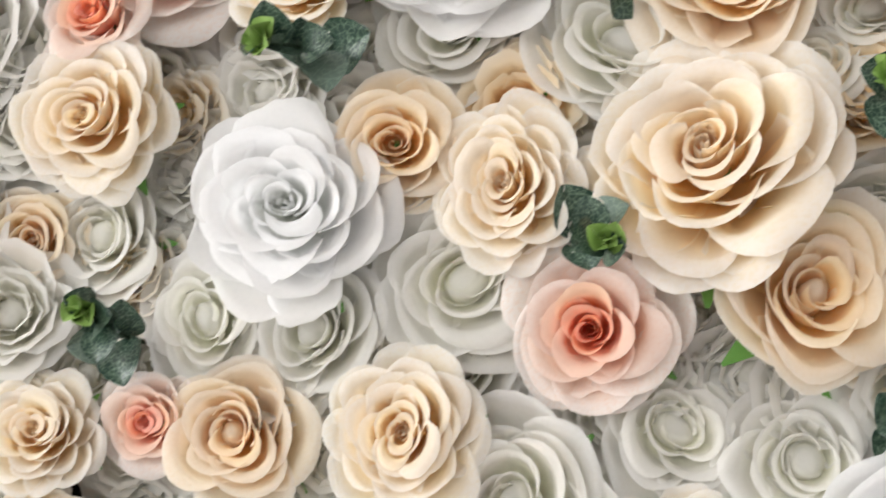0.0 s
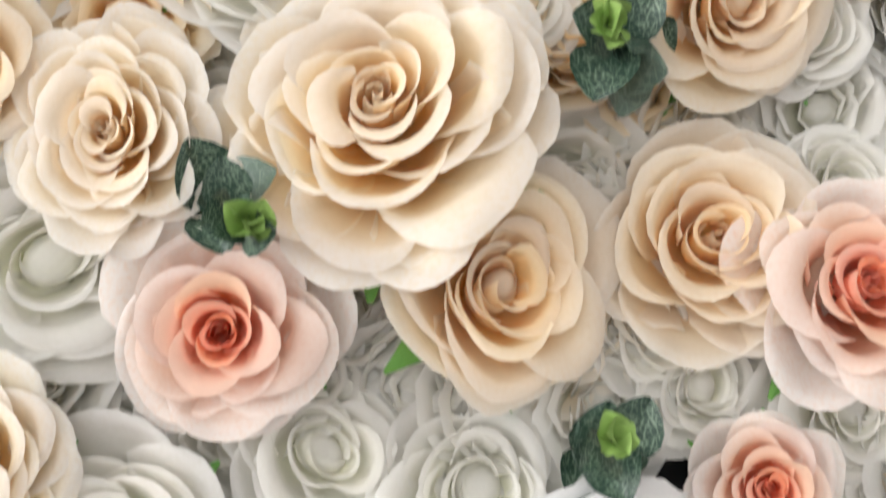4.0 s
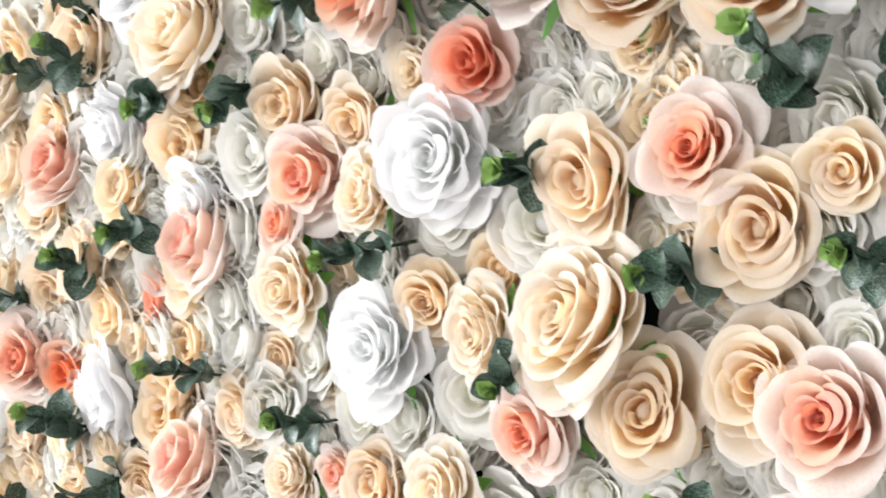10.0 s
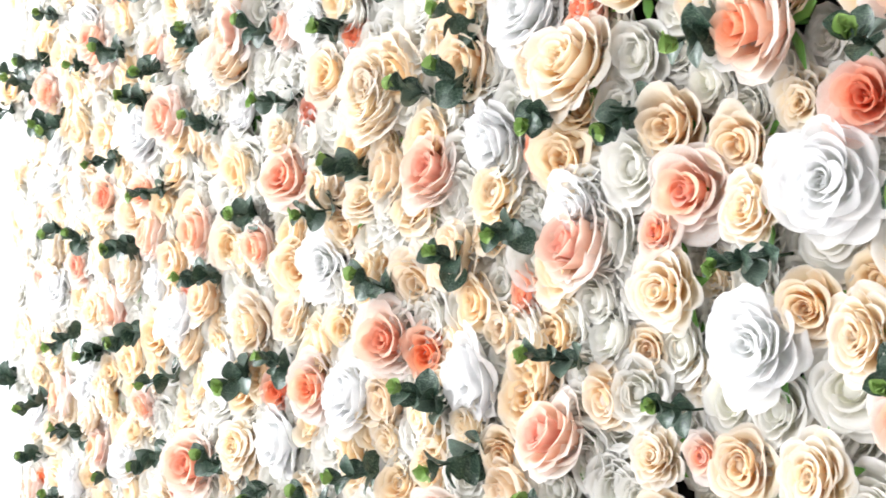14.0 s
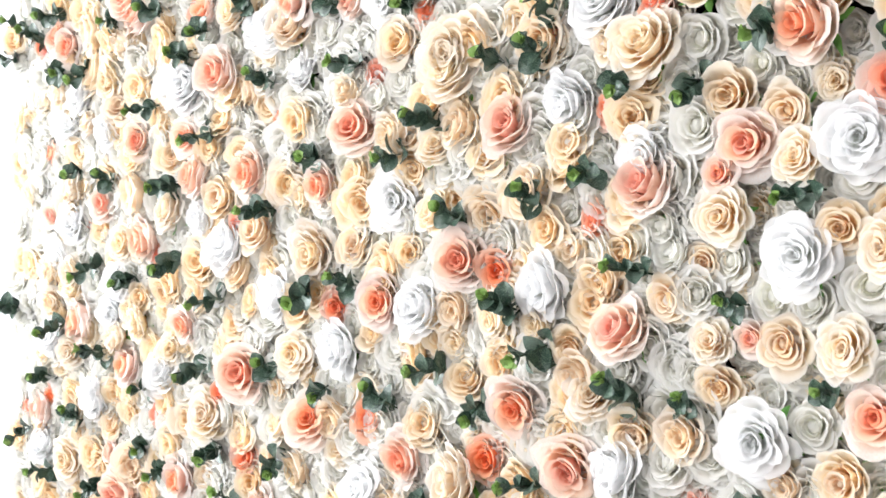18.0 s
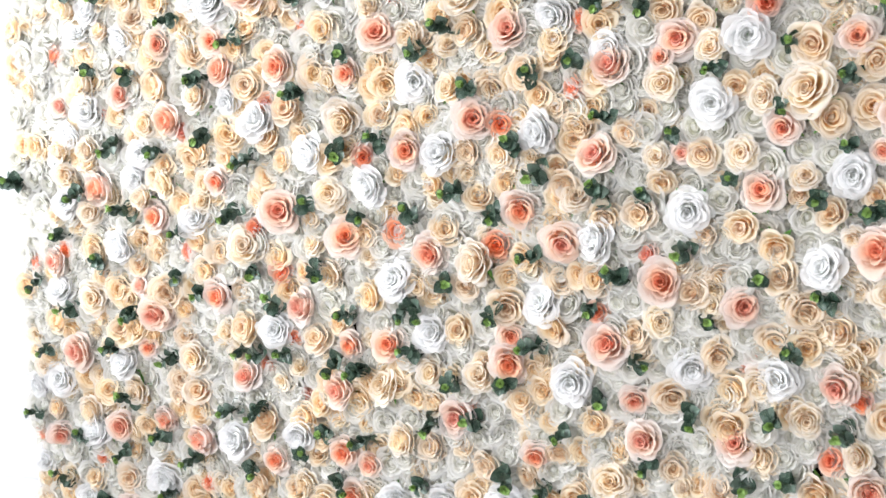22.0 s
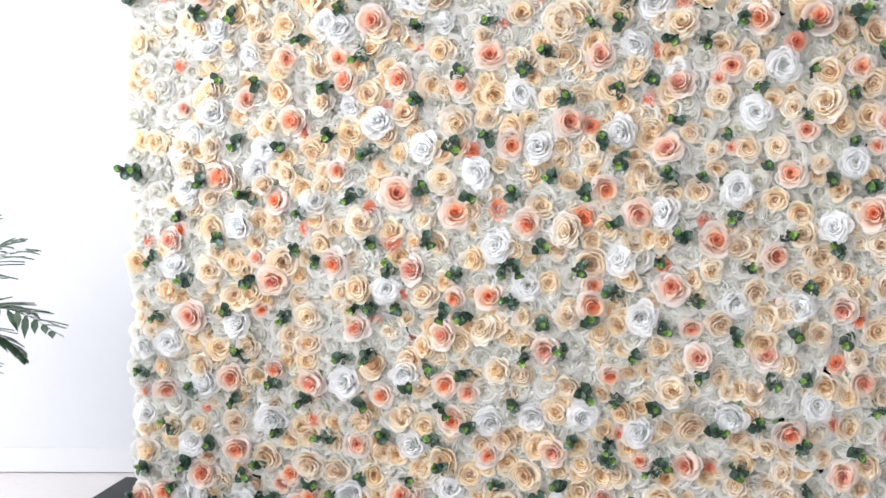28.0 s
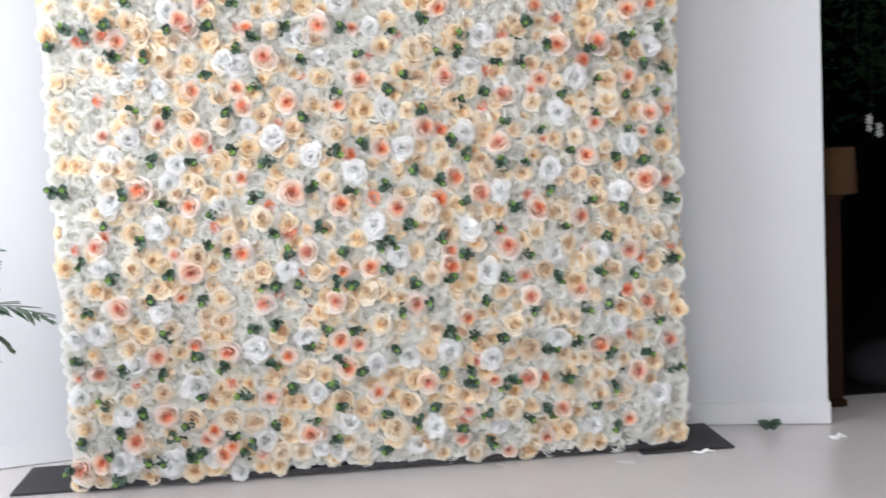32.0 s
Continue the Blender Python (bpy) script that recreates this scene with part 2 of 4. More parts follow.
def empty(name, m, label, category, group="", kind=""):
    ob = new(name)
    ob.empty_display_size = 0.02
    ob.matrix_world = m
    return tagged(ob, label, category, group, kind)


def put_thing(name, pieces, m, label, category, group):
    """One thing at m out of pieces (name, mesh, local pose, label); alike things share the meshes."""
    root = empty(name, m, label, category, group)
    for piece, me, local, note in pieces:
        ob = new(piece, me)
        ob.parent = root
        ob.matrix_basis = local
        if note:
            ob["label"] = note
    return root


# ---- the room ----
def wall_with_opening(name, axis, at, thick, lo, hi, top, hole, label):
    """A wall across x or y, with one opening (lo, hi, sill, head) cut through it."""
    a, b, sill, head = hole
    bm = bmesh.new()
    for u0, u1, z0, z1 in ((lo, a, 0, top), (b, hi, 0, top), (a, b, 0, sill), (a, b, head, top)):
        if axis == "x":
            box(at, at + thick, u0, u1, z0, z1, bm=bm)
        else:
            box(u0, u1, at, at + thick, z0, z1, bm=bm)
    return tagged(part(name, bm, CEILING if axis == "y" else PLASTER), label, "wall", kind="structure")


tagged(part("floor", box(-6, 6, -9, 4.2, -0.1, 0.0), FLOOR), "polished pale grey stone floor with soft reflections", "floor", kind="structure")
tagged(part("ceiling", box(-3.5, 4.6, -6.7, 4.2, 3.0, 3.15), CEILING), "plain white plaster ceiling", "ceiling", kind="structure")
back_turn = math.degrees(math.atan(0.25))
back = part("wall_back", box(-1.66, 1.86, 0, 0.16, 0, 3.0), PLASTER)
back.matrix_world = pose(-1.87, 0.31, 0, 0, 0, back_turn)
tagged(back, "smooth white plaster wall behind the flower panel", "wall", kind="structure")
wall_with_opening("wall_side", "x", -3.5, 0.2, -6.7, 0.52, 3.0, (-3.6, -0.4, 1.0, 2.85), "white side wall with a tall window opening")
wall_with_opening("wall_front", "y", -6.7, 0.2, -3.3, 4.6, 3.0, (-2.85, 1.4, 0.55, 2.95), "white front wall with a wide shop window opening")
tagged(part("wall_right", box(4.4, 4.6, -6.5, 4.2, 0, 3.0), CEILING), "plain white plaster wall", "wall", kind="structure")

# the short wall that runs out beside the panel and ends at the dark doorway
turn = math.degrees(math.atan2(0.152 - 0.31, 1.862 - 1.25))
short = part("wall_short", box(-1.46, 0.632, 0, 0.16, 0, 3.0, 0.004), PLASTER)
short.matrix_world = pose(1.25, 0.31, 0, 0, 0, turn)
tagged(short, "white plaster wall end beside the dark doorway", "wall", kind="structure")
board = part("baseboard", box(-1.40, 0.642, -0.012, 0.172, 0.002, 0.092, 0.003), SKIRTING)
board.matrix_world = pose(1.25, 0.31, 0, 0, 0, turn)
tagged(board, "white painted baseboard along the short wall", "baseboard", kind="structure")
board = part("baseboard", box(-1.45, 1.80, -0.014, -0.001, 0.002, 0.092, 0.003), SKIRTING)
board.matrix_world = pose(-1.87, 0.31, 0, 0, 0, back_turn)
tagged(board, "white painted baseboard along the back wall", "baseboard", kind="structure")
# the passage's darkness is put into its wall colour
tagged(part("wall_passage", box(1.32, 1.5, 0.47, 4.1, 0, 3.0), UNLITWALL), "wall of the unlit passage, its shade put into a near-black colour", "wall", kind="structure")
tagged(part("wall_far", box(1.3, 4.4, 4.0, 4.2, 0, 3.0), UNLITWALL), "end wall of the unlit back room, its shade put into a near-black colour", "wall", kind="structure")
# thin sheet added over the stone floor, coloured as its shade
tagged(part("floor_passage", box(1.5, 4.4, 0.62, 4.0, 0.001, 0.006), UNLITFLOOR), "near-black sheet over the back room floor in place of its shade", "floor", kind="structure")
tagged(part("wall_header", box(1.88, 4.4, 0.2, 0.36, 2.55, 3.0), PLASTER), "white lintel over the wide dark doorway", "wall", kind="structure")
tagged(part("wall_beyond", box(2.62, 4.4, 0.2, 0.36, 0, 2.55), PLASTER), "white wall on the far side of the doorway", "wall", kind="structure")

# ---- the panel that carries the flowers ----
panel = empty("flower_panel", pose(0, 0, 0), "tall free-standing panel of black cloth packed with silk flowers", "flower wall")
part("backing", box(-1.14, 1.178, -0.024, -0.002, 0.02, 2.36, 0.004), BACKING, panel)
for x in (-1.09, 0.0, 1.12):
    part("upright", box(x - 0.016, x + 0.016, -0.001, 0.031, 0.012, 2.36, 0.003), STEEL, panel)
for z in (0.06, 1.2, 2.33):
    part("crossbar", box(-1.11, 1.14, 0.032, 0.058, z - 0.013, z + 0.013, 0.003), STEEL, panel)
part("base_bar", box(-1.15, 1.18, -0.078, -0.03, 0.012, 0.034, 0.003), STEEL, panel, "black steel bar along the foot")
part("foot_plate", box(-1.41, -1.0, -0.055, 0.335, 0.001, 0.011, 0.002), STEEL, panel, "flat black steel foot plate")
part("foot_plate", box(1.0, 1.368, -0.125, 0.27, 0.001, 0.011, 0.002), STEEL, panel, "flat black steel foot plate")


# ---- silk roses ----
def petal_grid(n):
    quads = [(a * n + b, a * n + b + 1, (a + 1) * n + b + 1, (a + 1) * n + b) for a in range(n - 1) for b in range(n - 1)]
    return quads


FORM = {
    # heart (radius, height, closed bud), ruffle, how round the rims are, rings of petals from the heart out:
    # petals, radius of the rim, its height, half width in degrees, radius of the rolled lip, how far it rolls
    "cream": ((0.07, 0.60, False), 0.040, 3.2, (
        (3, 0.10, 0.62, 90, 0.045, 90), (4, 0.19, 0.63, 72, 0.060, 100), (5, 0.30, 0.61, 61, 0.078, 108),
        (6, 0.42, 0.55, 52, 0.092, 110), (8, 0.55, 0.46, 42, 0.105, 108), (10, 0.68, 0.34, 34, 0.115, 102))),
    "peach": ((0.07, 0.66, False), 0.036, 2.2, (
        (3, 0.10, 0.68, 96, 0.050, 85), (3, 0.19, 0.70, 92, 0.085, 100), (4, 0.31, 0.67, 76, 0.120, 108),
        (5, 0.45, 0.58, 64, 0.142, 110), (5, 0.58, 0.47, 60, 0.150, 106), (6, 0.70, 0.36, 52, 0.150, 100))),
    "coral": ((0.08, 0.62, False), 0.036, 2.2, (
        (3, 0.12, 0.66, 94, 0.055, 90), (3, 0.23, 0.68, 90, 0.095, 104), (4, 0.37, 0.62, 74, 0.130, 108),
        (5, 0.53, 0.51, 60, 0.150, 106), (5, 0.68, 0.39, 56, 0.155, 100))),
    "white": ((0.07, 0.58, False), 0.066, 2.5, (
        (3, 0.11, 0.62, 92, 0.050, 88), (4, 0.22, 0.63, 76, 0.080, 100), (5, 0.35, 0.59, 64, 0.105, 106),
        (6, 0.48, 0.52, 54, 0.120, 108), (7, 0.61, 0.42, 47, 0.130, 104), (8, 0.73, 0.30, 40, 0.130, 98))),
    "champagne": ((0.13, 0.56, True), 0.050, 2.8, (
        (3, 0.16, 0.60, 94, 0.055, 92), (3, 0.28, 0.64, 92, 0.080, 104), (4, 0.42, 0.62, 74, 0.105, 110),
        (5, 0.57, 0.55, 62, 0.125, 108), (5, 0.70, 0.43, 56, 0.135, 102))),
    "ivory": ((0.18, 0.47, True), 0.034, 3.2, (
        (2, 0.23, 0.50, 112, 0.040, 85), (3, 0.33, 0.53, 88, 0.070, 98), (4, 0.46, 0.50, 72, 0.095, 106),
        (5, 0.60, 0.42, 60, 0.115, 106), (5, 0.73, 0.31, 56, 0.125, 100))),
}


def rose_petals(kind, seed, n):
    """The petals of one rose of unit radius that faces +z: (points, uv, ring) each, heart first."""
    rng = random.Random(seed)
    (heart_r, heart_z, shut), ruffle, rounded, rings = FORM[kind]
    ball = shut and (kind == "ivory" or seed % 2 == 1)
    u = np.linspace(-1, 1, n)[:, None] * np.ones((1, n))
    v = np.linspace(0, 1, n)[None, :] ** 0.75 * np.ones((n, 1))
    shift = (rng.uniform(-0.07, 0.07), rng.uniform(-0.07, 0.07))
    made = []

    def keep(r, z, around, s):
        off = (1 - s) * v
        pts = np.stack([r * np.cos(around) + shift[0] * off, r * np.sin(around) + shift[1] * off, z], -1).reshape(-1, 3)
        made.append((pts, np.stack([s + 0 * v, v], -1).reshape(-1, 2), s))

    # the heart: a closed bud, or a tight scroll of one petal
    if ball:
        for wrap, half, top in ((1.0, math.pi, 1.0), (1.07, 1.9, 0.86), (1.13, 1.7, 0.80)):
            p = np.clip(v * top, 0.04, 1) * (1 - (0.22 * np.abs(u) ** 2 if wrap > 1 else 0))
            keep(heart_r * wrap * np.sin(np.pi * p) ** 0.75 + 0.004, heart_z * (0.25 + 0.75 * wrap ** 0.3 * (1 - np.cos(np.pi * p)) / 2), u * half + rng.uniform(0, 6.28), 0.05 * wrap)
    else:
        w = (u + 1) / 2
        r = (0.016 + heart_r * 1.15 * w) * (0.75 + 0.35 * np.sin(2.6 * v))
        keep(r, heart_z * (0.3 + 0.7 * v) * (1.02 - 0.06 * w), u * math.radians(330) + rng.uniform(0, 6), 0.04)

    start = rng.uniform(0, 6.28)
    for k, (count, rim_r, rim_z, wide, lip, roll) in enumerate(rings):
        start += 0.9 + rng.uniform(-0.3, 0.3)
        outer = k / (len(rings) - 1)
        for j in range(count):
            R, Z = rim_r * rng.uniform(0.90, 1.10), rim_z * rng.uniform(0.92, 1.06)
            half = math.radians(wide) * rng.uniform(0.88, 1.14)
            turn = start + 2 * math.pi * j / count + rng.uniform(-0.2, 0.2)
            nick, lean = rng.uniform(-0.35, 0.35), rng.uniform(-0.08, 0.08)
            ph, wave = rng.uniform(0, 6.28), rng.uniform(1.6, 2.8)
            # the middle of a petal flares out, its sides hug the petals within
            flare = 1 - np.abs(np.clip(u - 0.5 * nick, -1, 1)) ** 2.2
            wall = R * (0.84 + 0.18 * flare)
            # a rounded blade with a faint point
            p = v * (1 - 0.30 * np.abs(u) ** rounded + 0.045 * outer * np.exp(-((u - nick) / 0.24) ** 2))
            q = np.clip(p / 0.68, 0, 1)
            base, belly, sole, foot = 0.2 * R + 0.01, wall * (1.04 - 0.34 * outer), Z * 0.42 * (1 - outer), Z * (0.52 - 0.10 * outer)
            r = (1 - q) ** 2 * base + 2 * q * (1 - q) * belly + q * q * wall
            z = (1 - q) ** 2 * sole + 2 * q * (1 - q) * foot + q * q * Z
            # the rim rolls outwards on from the wall's own slope
            slope = np.arctan2(wall - belly, Z - foot)
            e = np.clip((p - 0.68) / 0.32, 0, 1.1)
            size = lip * rng.uniform(0.7, 1.3) * (0.45 + 0.6 * flare)
            bend = math.radians(roll) * rng.choice((0.7, 0.9, 1.0, 1.0, 1.1, 1.45)) * e * (0.9 + 0.3 * np.abs(u) ** 2) * (1 - 0.42 * outer)
            r = r + size * (np.cos(slope) - np.cos(slope + bend))
            z = z + size * (np.sin(slope + bend) - np.sin(slope))
            # each petal tucks one side under its neighbour; soft waves along the rim
            r = r * (1 + (0.15 - 0.07 * outer) * u * np.clip(v * 2, 0, 1))
            wob = ruffle * (0.35 + 0.65 * outer) * (np.sin(u * wave + ph) + 0.45 * np.sin(u * wave * 2.6 + 2.3 * ph) + 0.22 * v ** 4 * np.sin(u * wave * 6.1 + 4.1 * ph)) * v ** 2
            r = np.maximum(r + wob * (0.4 + 0.5 * math.sin(ph)), 0.012)
            z = z + wob * 0.8 + lean * u * v * v
            blade = 0.72 + 0.28 * np.sin(np.clip(v / 0.55, 0, 1) * 1.57)
            keep(r, z, turn + u * half * blade + 0.12 * rng.uniform(-1, 1) * v, rim_r + 0.12 * outer)
    span = np.percentile(np.hypot(made[-1][0][:, 0], made[-1][0][:, 1]), 97)
    span = max(span, max(np.percentile(np.hypot(pts[:, 0], pts[:, 1]), 95) for pts, _, _ in made))
    a, b, c = (rng.uniform(0, 6.28) for _ in range(3))
    settled = []
    for pts, uv, s in made:
        # the whole flower is a little crushed and out of true
        x, y, z = (pts / span).T
        dx = 0.030 * np.sin(4.3 * y + a) + 0.014 * np.sin(9.1 * z + 7 * y + b)
        dy = 0.030 * np.sin(4.7 * x + b) + 0.014 * np.sin(8.3 * z + 6 * x + c)
        dz = 0.035 * np.sin(3.9 * x + 2.6 * y + c) + 0.016 * np.sin(9.7 * x - 8.1 * y + a)
        settled.append((np.stack([x + dx, y + dy, z + dz * (0.4 + s)], -1), uv, s))
    return settled


def joined(petals, n):
    quads = np.array(petal_grid(n))
    verts = np.concatenate([p for p, _, _ in petals])
    faces = np.concatenate([quads + k * n * n for k in range(len(petals))])
    return verts, faces, np.concatenate([uv for _, uv, _ in petals])


def calyx_mesh(name, deep):
    """Five green sepals round a short stalk that goes back into the panel."""
    bm = turned([(0.05, -deep), (0.06, -0.14), (0.16, -0.05), (0.16, -0.03), (0.05, -0.02)], 10)
    for k in range(5):
        a = 2 * math.pi * k / 5 + 0.3
        c, s = math.cos(a), math.sin(a)
        side = Vector((-s, c, 0))
        pts = [Vector((0.15 * c, 0.15 * s, -0.03)), Vector((0.55 * c, 0.55 * s, -0.06)), Vector((0.92 * c, 0.92 * s, -0.02))]
        rows = [(bm.verts.new(p - side * w), bm.verts.new(p + Vector((0, 0, 0.02))), bm.verts.new(p + side * w)) for p, w in zip(pts, (0.09, 0.13, 0.015))]
        for a0, b0 in zip(rows, rows[1:]):
            bm.faces.new((a0[0], a0[1], b0[1], b0[0]))
            bm.faces.new((a0[1], a0[2], b0[2], b0[1]))
    me = bpy.data.meshes.new(name)
    bmesh.ops.recalc_face_normals(bm, faces=bm.faces)
    bm.to_mesh(me)
    bm.free()
    me.polygons.foreach_set("use_smooth", [True] * len(me.polygons))
    me.materials.append(CALYX)
    return me


SPLIT = {"cream": 13, "peach": 11, "coral": 11, "white": 13, "champagne": 9, "ivory": 8}
CALYXES = calyx_mesh("calyx", 1.1)
FAR, NEAR = {}, {}
for kind in FORM:
    FAR[kind], NEAR[kind] = [], []
    for seed in range(6):
        petals = rose_petals(kind, seed * 7 + 3, 8)
        cut = SPLIT[kind]
        still = Matrix()
        pieces = []
        for name, some in (("inner_petals", petals[:cut]), ("outer_petals", petals[cut:])):
            v, f, uv = joined(some, 8)
            pieces.append((name, mesh_of(name, v.tolist(), f.tolist(), CLOTH[kind], uv), still, ""))
        FAR[kind].append(pieces + [("calyx", CALYXES, still, "")])
    for seed in range(3):
        pieces = []
        for pts, uv, s in rose_petals(kind, seed * 11 + 5, 14):
            pieces.append(("petal", mesh_of("petal", pts.tolist(), petal_grid(14), CLOTH[kind], uv), Matrix(), ""))
        NEAR[kind].append(pieces + [("calyx", CALYXES, Matrix(), "")])

LIFT = {"cream": 0.046, "peach": 0.042, "coral": 0.032, "white": 0.044, "champagne": 0.034, "ivory": 0.028}
WORDS = {
    "cream": "open cream silk rose with an apricot heart",
    "peach": "blush pink silk rose with a coral heart",
    "coral": "small half-hidden coral pink silk rose",
    "white": "full pure white silk rose standing proud",
    "champagne": "cupped champagne yellow silk rose with apricot folds",
    "ivory": "greenish ivory silk rose with a tightly closed heart",
}
PLACED = []
pick = random.Random(12)


def facing(x, z, lean):
    """How a flower stands on the panel: outwards, spread a little, more so at the panel's sides."""
    side = max(0.0, abs(x) - 1.08) / 0.12
    yaw = math.copysign(min(1.0, side) * 34, x) + pick.uniform(-lean, lean)
    out = Vector((math.sin(math.radians(yaw)), -math.cos(math.radians(yaw)), math.sin(math.radians(pick.uniform(-lean, lean) + 3))))
    return out.normalized().to_track_quat("Z", "Y").to_matrix().to_4x4()


def plant(kind, *places):
    for x, z, r in places:
        x = max(-1.15, min(1.192, x))
        PLACED.append((x, z, r, kind))
        close = 0.55 < x < 1.2 and 1.14 < z < 1.52
        shapes = NEAR[kind] if close else FAR[kind]
        size = max(r, 0.026) * ({"ivory": 1.15, "champagne": 1.15}.get(kind, 1.14) if close else {"ivory": 1.24, "champagne": 1.26}.get(kind, 1.18))
        deep = -0.024 - LIFT[kind] - pick.uniform(-0.006, 0.006)
        reach = max(0.0, min(1.0, (abs(x) - 1.1) / 0.1)) * 0.03
        m = Matrix.Translation((x - math.copysign(reach, x), deep + reach, z)) @ facing(x, z, 12 if close else 21) @ pose(0, 0, 0, 0, 0, pick.uniform(0, 360)) @ Matrix.Diagonal((size, size * pick.uniform(0.86, 1.0), size * pick.uniform(0.95, 1.1) * ({"peach": 0.98, "coral": 0.98, "champagne": 0.95}.get(kind, 0.86) if close else 1.08), 1))
        put_thing(kind + "_rose", pick.choice(shapes), m, WORDS[kind], "rose", kind + " roses on the flower panel")


# ---- eucalyptus sprigs ----
def leaf_mesh(name, material, wide=0.46, cup=0.30, n=9):
    """A round, slightly folded leaf of unit length along +y."""
    verts, uvs = [], []
    for a in range(n):
        for b in range(n):
            u, v = a / (n - 1) * 2 - 1, 0.5 - 0.5 * math.cos(math.pi * b / (n - 1))
            w = wide * math.sin(math.pi * max(0.035, min(0.995, v ** 0.9))) ** 0.62
            verts.append((u * w, v, cup * abs(u) ** 1.5 * w + 0.14 * math.sin(v * 2.6) - 0.02 + 0.02 * math.sin(u * 5 + v * 4)))
            uvs.append((u * w + 0.5, v))
    return mesh_of(name, verts, petal_grid(n), material, uvs)


LEAVES = [leaf_mesh("leaf", LEAF), leaf_mesh("leaf", LEAF_PALE)]
SMALL = leaf_mesh("bud_leaf", BUD, 0.50, 0.45, 8)


def stem_mesh(name, length, bend, thick, material):
    bm = bmesh.new()
    rings = []
    for k in range(6):
        f = k / 5
        c = Vector((bend * f * f, 0, length * f))
        rings.append([bm.verts.new(c + Vector((thick * (1 - 0.5 * f) * math.cos(a), thick * (1 - 0.5 * f) * math.sin(a), 0))) for a in (0, 1.26, 2.51, 3.77, 5.03)])
    for a, b in zip(rings, rings[1:]):
        for j in range(5):
            bm.faces.new((a[j], a[(j + 1) % 5], b[(j + 1) % 5], b[j]))
    bm.faces.new(rings[0][::-1])
    bm.faces.new(rings[-1])
    me = bpy.data.meshes.new(name)
    bm.to_mesh(me)
    bm.free()
    me.materials.append(material)
    return me


def sprig_pieces(seed):
    """A sprig of unit-free true size along +z: stem, round leaves in pairs, a young light-green tip."""
    rng = random.Random(seed)
    length, bend = rng.uniform(0.066, 0.084), rng.uniform(-0.02, 0.02)
    pieces = [("stem", stem_mesh("stem", length, bend, 0.0016, STEM), Matrix(), "")]
    for k in range(5):
        f = 0.30 + 0.145 * k
        for side in (0, 180):
            if rng.random() < 0.18:
                continue
            size = (0.0285 - 0.0022 * k) * rng.uniform(0.86, 1.12)
            yaw = side + 90 * (k % 2) + rng.uniform(-28, 28)
            tilt = rng.uniform(14, 66)
            local = Matrix.Translation((bend * f * f, 0, length * f)) @ pose(0, 0, 0, 0, 0, yaw) @ pose(0, 0, 0, tilt, rng.uniform(-30, 30), 0) @ Matrix.Scale(size, 4)
            pieces.append(("leaf", LEAVES[1 if rng.random() < 0.14 else 0], local, ""))
    for k in range(6):
        size = rng.uniform(0.0095, 0.0145)
        local = Matrix.Translation((bend, 0, length * 0.985)) @ pose(0, 0, 0, 0, 0, k * 60 + rng.uniform(-15, 15)) @ pose(0, 0, 0, rng.uniform(28, 78), rng.uniform(-15, 15), 0) @ Matrix.Scale(size, 4)
        pieces.append(("bud_leaf", SMALL, local, "light green young leaf"))
    return pieces


SPRIGS = [sprig_pieces(k) for k in range(6)]


def sprigs(*places):
    for x, z in places:
        close = 0.55 < x < 1.2 and 1.14 < z < 1.52
        loose = 12 if close else 30
        tilt = pick.uniform(-loose, loose)
        out = Vector((math.sin(math.radians(tilt)) + (0.7 if x > 1.13 else -0.7 if x < -1.13 else 0), -1, math.sin(math.radians(pick.uniform(-28, 24)))))
        turn = out.normalized().to_track_quat("Z", "Y").to_matrix().to_4x4()
        base = Vector((x, -0.106, z)) - out.normalized() * 0.06
        m = Matrix.Translation(base) @ turn @ pose(0, 0, 0, 0, 0, pick.uniform(0, 360)) @ Matrix.Scale(pick.uniform(0.9, 1.12) * (1.0 if close else 1.2), 4)
        put_thing("eucalyptus_sprig", pick.choice(SPRIGS), m, "dark green artificial eucalyptus sprig with a light green tip", "sprig", "eucalyptus sprigs on the flower panel")


# peach roses, from the top of the panel down: x, z, radius
plant("peach", (-0.581, 1.797, 0.032), (0.479, 1.788, 0.040), (0.295, 1.752, 0.040), (1.087, 1.739, 0.033), (0.649, 1.734, 0.036), (-0.660, 1.730, 0.040), (1.010, 1.711, 0.041), (-0.627, 1.706, 0.041), (-0.147, 1.705, 0.047), (-0.418, 1.695, 0.033), (0.731, 1.695, 0.032), (-0.167, 1.689, 0.032), (-0.940, 1.685, 0.040), (-0.028, 1.681, 0.031), (-0.897, 1.670, 0.046), (0.746, 1.598, 0.043), (-0.360, 1.591, 0.047), (0.897, 1.586, 0.046), (-0.020, 1.488, 0.045), (-0.642, 1.483, 0.041), (0.299, 1.482, 0.044), (-0.473, 1.481, 0.037), (0.661, 1.469, 0.046), (1.000, 1.464, 0.039))
